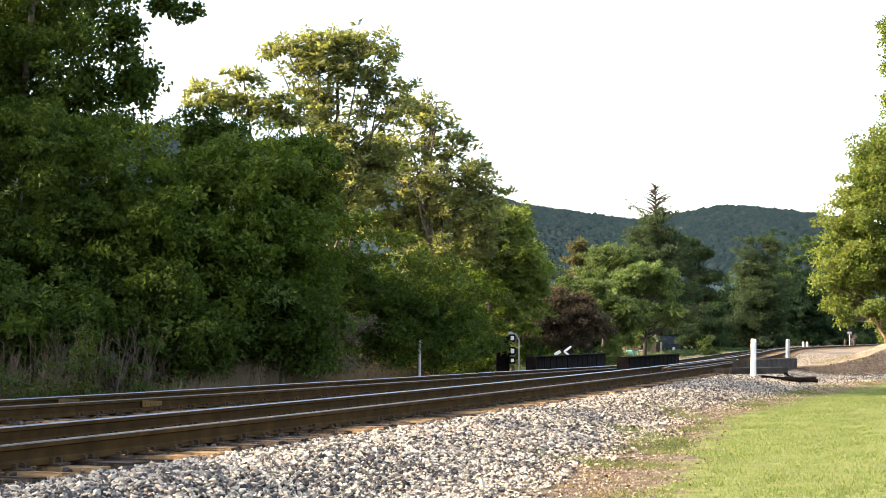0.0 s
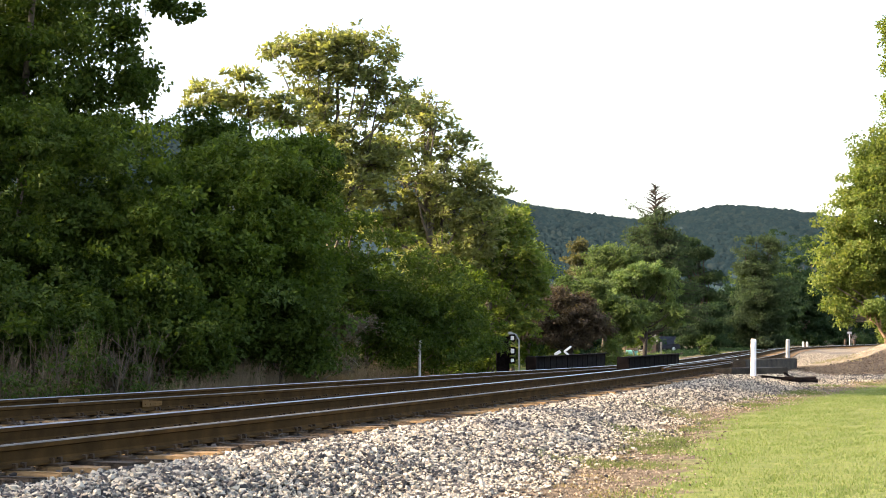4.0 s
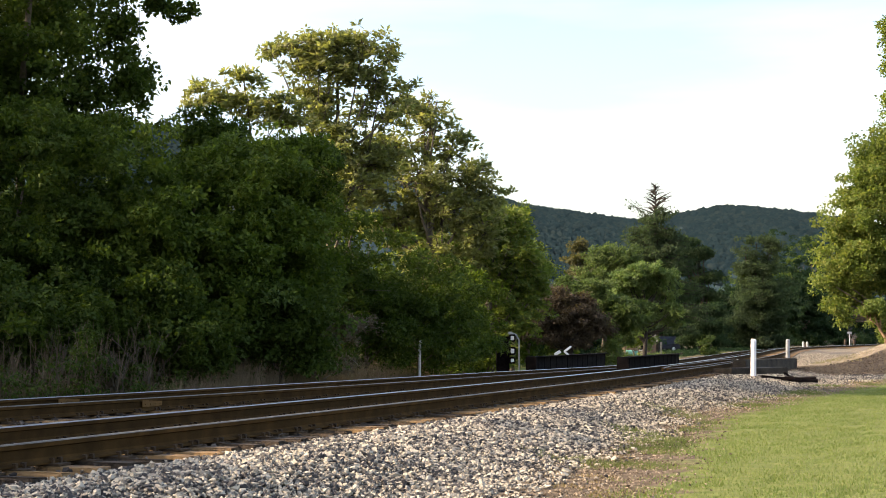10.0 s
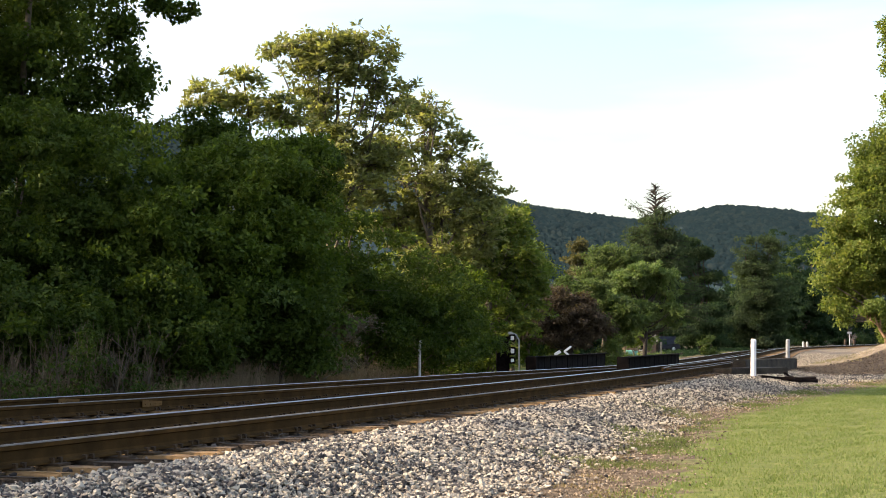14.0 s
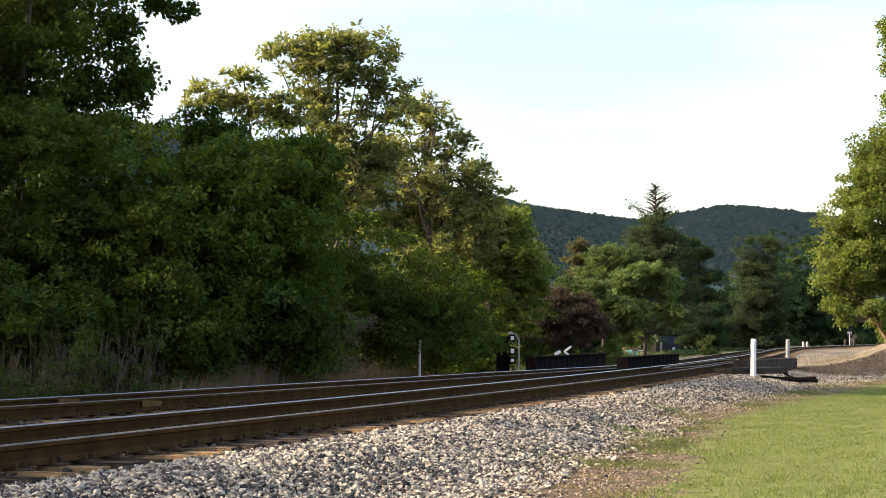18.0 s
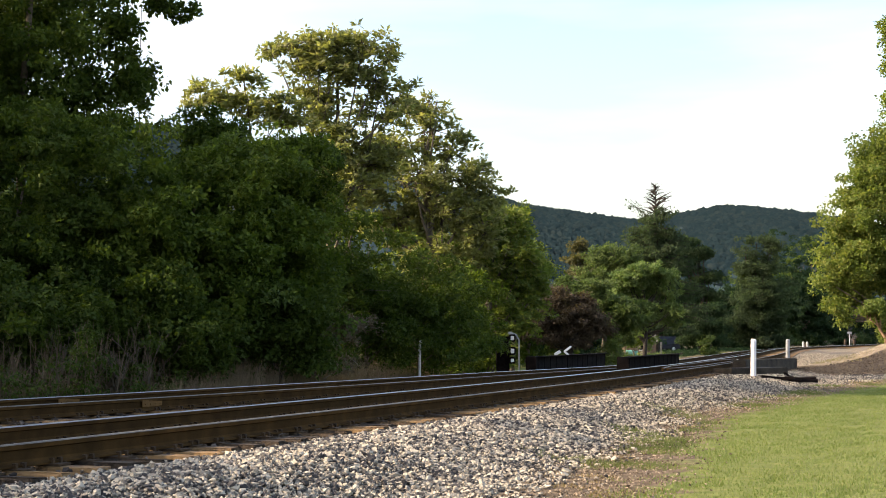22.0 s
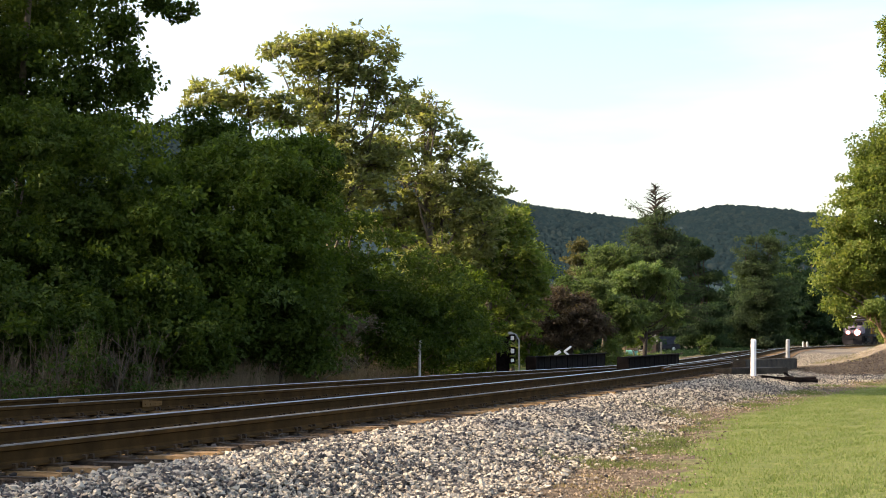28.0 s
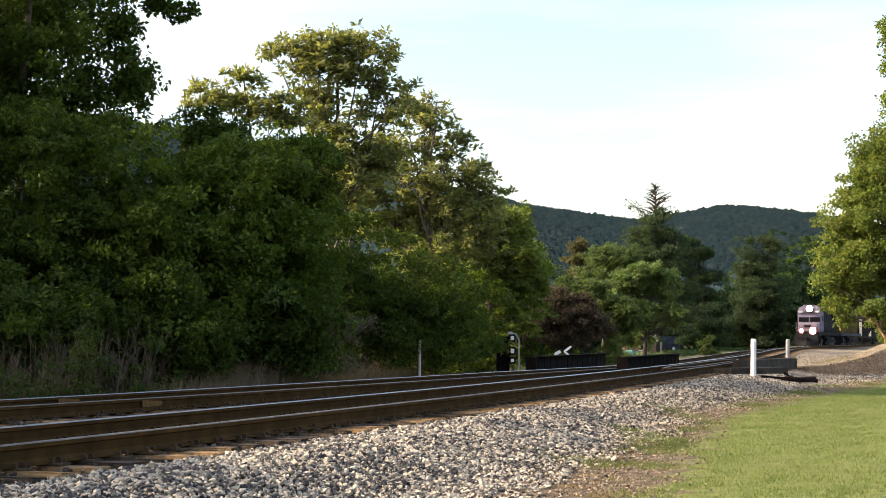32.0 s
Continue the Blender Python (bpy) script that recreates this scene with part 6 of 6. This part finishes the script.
def engine(hood, cab_paint, nose_paint, sill_paint, label, lit):
    """A diesel engine, its nose towards -y, middle at 0, wheels' foot at z 0."""
    t = thing("locomotive", Matrix(), label, "locomotive", "train")
    part("underframe", box(-1.4, 1.4, -10.9, 10.9, 1.25, 1.6, 0.04), sill_paint, t)
    part("pilot", box(-1.36, 1.36, -11.15, -10.85, 0.25, 1.3, 0.05), M_ENGBLACK, t)
    bm = bmesh.new()
    vs = [bm.verts.new(q) for q in ((-1.36, -11.15, 0.15), (1.36, -11.15, 0.15), (1.36, -11.15, 0.75), (-1.36, -11.15, 0.75), (0, -11.6, 0.15), (0, -11.45, 0.75))]
    for q in ((0, 4, 5, 3), (4, 1, 2, 5), (3, 5, 2), (0, 1, 4)):
        bm.faces.new([vs[i] for i in q])
    part("plow", bm, M_ENGBLACK, t)
    part("coupler", box(-0.15, 0.15, -11.7, -11.1, 0.75, 1.05, 0.05), M_ENGBLACK, t)
    bm = bmesh.new()
    pr = [(-1.22, -10.35, 1.6), (1.22, -10.35, 1.6), (1.1, -10.3, 2.5), (-1.1, -10.3, 2.5)]
    pb = [(-1.36, -8.6, 1.6), (1.36, -8.6, 1.6), (1.36, -8.6, 2.66), (-1.36, -8.6, 2.66)]
    a = [bm.verts.new(q) for q in pr]
    b_ = [bm.verts.new(q) for q in pb]
    bm.faces.new(a)
    bm.faces.new(b_[::-1])
    for i in range(4):
        bm.faces.new((a[i], b_[i], b_[(i + 1) % 4], a[(i + 1) % 4]))
    bmesh.ops.recalc_face_normals(bm, faces=bm.faces)
    bmesh.ops.bevel(bm, geom=list(bm.edges), offset=0.09, segments=3, affect="EDGES")
    part("nose", bm, nose_paint, t)
    part("nose_band", box(-1.08, 1.08, -0.02, 0.0, -0.12, 0.12, 0.01), cab_paint, t, "pale band across the nose").matrix_basis = pose(0, -10.37, 2.32)
    part("nose_emblem", box(-0.4, 0.4, -0.02, 0.0, -0.1, 0.16, 0.01), M_ENGBLACK, t).matrix_basis = pose(0, -10.4, 2.24)
    bm = box(-1.38, 1.38, -8.75, -6.2, 1.6, 4.1, 0.1)
    part("cab", bm, cab_paint, t)
    bm = bmesh.new()
    roof = [(-1.38, 3.85), (-1.15, 4.3), (-0.55, 4.62), (0.55, 4.62), (1.15, 4.3), (1.38, 3.85)]
    a = [bm.verts.new((u, -9.0, w)) for u, w in roof]
    b_ = [bm.verts.new((u, -6.1, w)) for u, w in roof]
    bm.faces.new(a)
    bm.faces.new(b_[::-1])
    for i in range(6):
        bm.faces.new((a[i], b_[i], b_[(i + 1) % 6], a[(i + 1) % 6]))
    bmesh.ops.recalc_face_normals(bm, faces=bm.faces)
    part("cab_roof", bm, cab_paint, t)
    for sx in (-1, 1):
        part("windshield", box(-0.6, 0.6, -0.02, 0.0, 0, 0.52, 0.01), M_GLASS, t).matrix_basis = pose(sx * 0.66, -8.77, 2.74)
        part("side_window", box(-0.01, 0.01, -0.55, 0.55, 0, 0.6, 0.01), M_GLASS, t).matrix_basis = pose(sx * 1.395, -7.3, 2.85)
        part("number_board", box(-0.26, 0.26, -0.03, 0.0, 0, 0.22, 0.01), M_BOARDWHITE, t, "pale number board").matrix_basis = pose(sx * 0.98, -9.02, 3.75)
        part("handrail", box(-0.02, 0.02, -10.8, -10.76, 1.6, 2.7), M_CABWHITE, t).matrix_basis = pose(sx * 1.3, 0, 0)
        part("steps", box(-0.25, 0.25, -10.9, -10.3, 0.35, 1.25, 0.03), M_ENGBLACK, t).matrix_basis = pose(sx * 1.3, 0, 0)
        bm = box(-0.02, 0.02, -6.0, 10.6, 2.55, 2.6)
        for k in range(9):
            box(-0.02, 0.02, -6.0 + k * 2.05, -5.96 + k * 2.05, 1.6, 2.58, 0, bm)
        part("side_rail", bm, M_ENGGREY, t).matrix_basis = pose(sx * 1.42, 0, 0)
        # Lamp lenses are drawn oversize to take in their glare.
        lamp = part("ditch_light", cyl(0.38 if sx > 0 else 0.24, 0.38 if sx > 0 else 0.24, -0.06, 0.06, 18, pose(0, 0, 0, 90, 0, 0)), M_LAMP if sx > 0 else M_LAMPDIM, t, "glowing ditch light") if lit else None
        if lamp:
            lamp.matrix_basis = pose(sx * 0.66, -11.0, 1.75)
            # Red disc behind the lens stands for the lamp's glare ring.
            part("lamp_halo", cyl(0.52 if sx > 0 else 0.36, 0.5 if sx > 0 else 0.36, -0.04, 0.04, 20, pose(0, 0, 0, 90, 0, 0)), M_REDHALO, t).matrix_basis = pose(sx * 0.66, -10.9, 1.75)
    if lit:
        part("headlight_ring", cyl(0.5, 0.5, -0.04, 0.04, 20, pose(0, 0, 0, 90, 0, 0)), M_ENGBLACK, t).matrix_basis = pose(0.08, -9.06, 4.2)
        part("headlight", cyl(0.38, 0.38, -0.06, 0.06, 20, pose(0, 0, 0, 90, 0, 0)), M_LAMP, t, "glowing headlight").matrix_basis = pose(0.08, -9.1, 4.2)
    part("hood", box(-0.95, 0.95, -6.2, 10.4, 1.6, 4.3, 0.12), hood, t)
    part("radiator", box(-1.45, 1.45, 5.6, 10.0, 3.5, 4.55, 0.1), M_ENGGREY if hood == M_YELLOW else hood, t)
    part("exhaust", box(-0.4, 0.4, 0.2, 1.6, 4.28, 4.6, 0.05), M_ENGBLACK, t)
    part("horn", cyl(0.06, 0.14, 0, 0.6, 10, pose(0.3, -5.8, 4.5, 90, 0, 0)), M_GALV, t)
    part("fuel_tank", box(-1.35, 1.35, -3.0, 3.0, 0.3, 1.25, 0.25), M_ENGBLACK, t)
    for k in range(6):
        for sx in (-1, 1):
            part("hood_door", box(-0.015, 0.015, -0.9, 0.9, 1.75, 3.9, 0.01), hood, t).matrix_basis = pose(sx * 0.955, -4.8 + k * 2.0, 0)
    for y in (-6.9, 6.9):
        bogie(t, y, 3, 2.0, lit)
    return t


def hopper(paint, label):
    t = thing("freight_car", Matrix(), label, "freight car", "train")
    part("underframe", box(-1.35, 1.35, -8.0, 8.0, 0.95, 1.25, 0.04), M_ENGBLACK, t)
    bm = bmesh.new()
    rows_ = [(-6.0, 1.25, 1.0), (-7.7, 2.4, 1.5), (-7.8, 4.3, 1.5), (7.8, 4.3, 1.5), (7.7, 2.4, 1.5), (6.0, 1.25, 1.0)]
    a = [bm.verts.new((-w, y, z)) for y, z, w in rows_]
    b_ = [bm.verts.new((w, y, z)) for y, z, w in rows_]
    bm.faces.new(a)
    bm.faces.new(b_[::-1])
    for i in range(6):
        bm.faces.new((a[i], b_[i], b_[(i + 1) % 6], a[(i + 1) % 6]))
    bmesh.ops.recalc_face_normals(bm, faces=bm.faces)
    part("body", bm, paint, t)
    for sx in (-1, 1):
        for k in range(11):
            part("side_post", box(-0.05, 0.05, -0.06, 0.06, 2.3, 4.3, 0.01), paint, t).matrix_basis = pose(sx * 1.53, -7.5 + k * 1.5, 0)
    part("roof_walk", box(-0.35, 0.35, -7.6, 7.6, 4.3, 4.38, 0.01), M_GALV, t)
    part("ladder", box(-0.2, 0.2, -0.03, 0.03, 1.2, 4.3, 0.01), M_GALV, t).matrix_basis = pose(1.1, -7.86, 0)
    for y in (-5.8, 5.8):
        bogie(t, y, 2, 1.75)
    return t


lead = engine(M_ENGBLACK, M_CABWHITE, M_NOSEGREY, M_ENGBLACK, "black diesel locomotive with white cab and lit headlights", True)
helper = engine(M_YELLOW, M_YELLOW, M_YELLOW, M_ENGGREY, "yellow diesel locomotive with a grey roof, coupled second", False)
wagons = [hopper(M_CARGREY, "dull grey covered freight car in the train")]
for k in range(3):
    wagons.append(copy_thing(wagons[0], Matrix()))

for ob in (lead, helper, *wagons):
    ob.scale = (1.0, 1.09, 1.09)
SPEED, LAST = 12.5, 169.5


def motions():
    seconds = [float(k) for k in range(33)]
    train = [(lead, 12.5), (helper, 37.7)] + [(w, 60.0 + 18.75 * k) for k, w in enumerate(wagons)]
    for ob, back in train:
        walk(ob, [(t, line_pose(LAST + SPEED * (32.0 - t) + back, 0.0, RAIL_Z)) for t in seconds])
    # the wind stirs the trees that lean over the line
    for ob, part_of in ((OVERHANG, 1.0), (LEANER, 0.55)):
        stand = ob.matrix_basis.copy()
        walk(ob, [(t, stand @ pose(0, 0, 0, 0, a * part_of, 0)) for t, a in
                  ((0.0, 0.0), (1.5, -0.1), (3.5, 0.05), (6.0, -0.2), (7.5, -0.6), (9.0, -0.95), (11.0, -0.7), (13.0, -0.85), (16.0, -0.6), (19.0, -0.95), (21.0, -0.7), (23.0, -0.5), (25.5, -0.8), (28.0, -0.95), (30.0, -0.75), (32.0, -0.8))])
    for w, yy in WHEELS:
        rows_ = [(0.0, pose(0, yy, 0.53, 0, 90, 0))]
        for k in range(24 * 30 + 15, 32 * 30 + 1):
            a = -math.degrees(SPEED * (k / 30 - 24.5) / (0.53 * 1.09))
            rows_.append((k / 30, Matrix.Translation((0, yy, 0.53)) @ Matrix.Rotation(radians(-a), 4, "X") @ pose(0, 0, 0, 0, 90, 0)))
        walk(w, rows_)


motions()
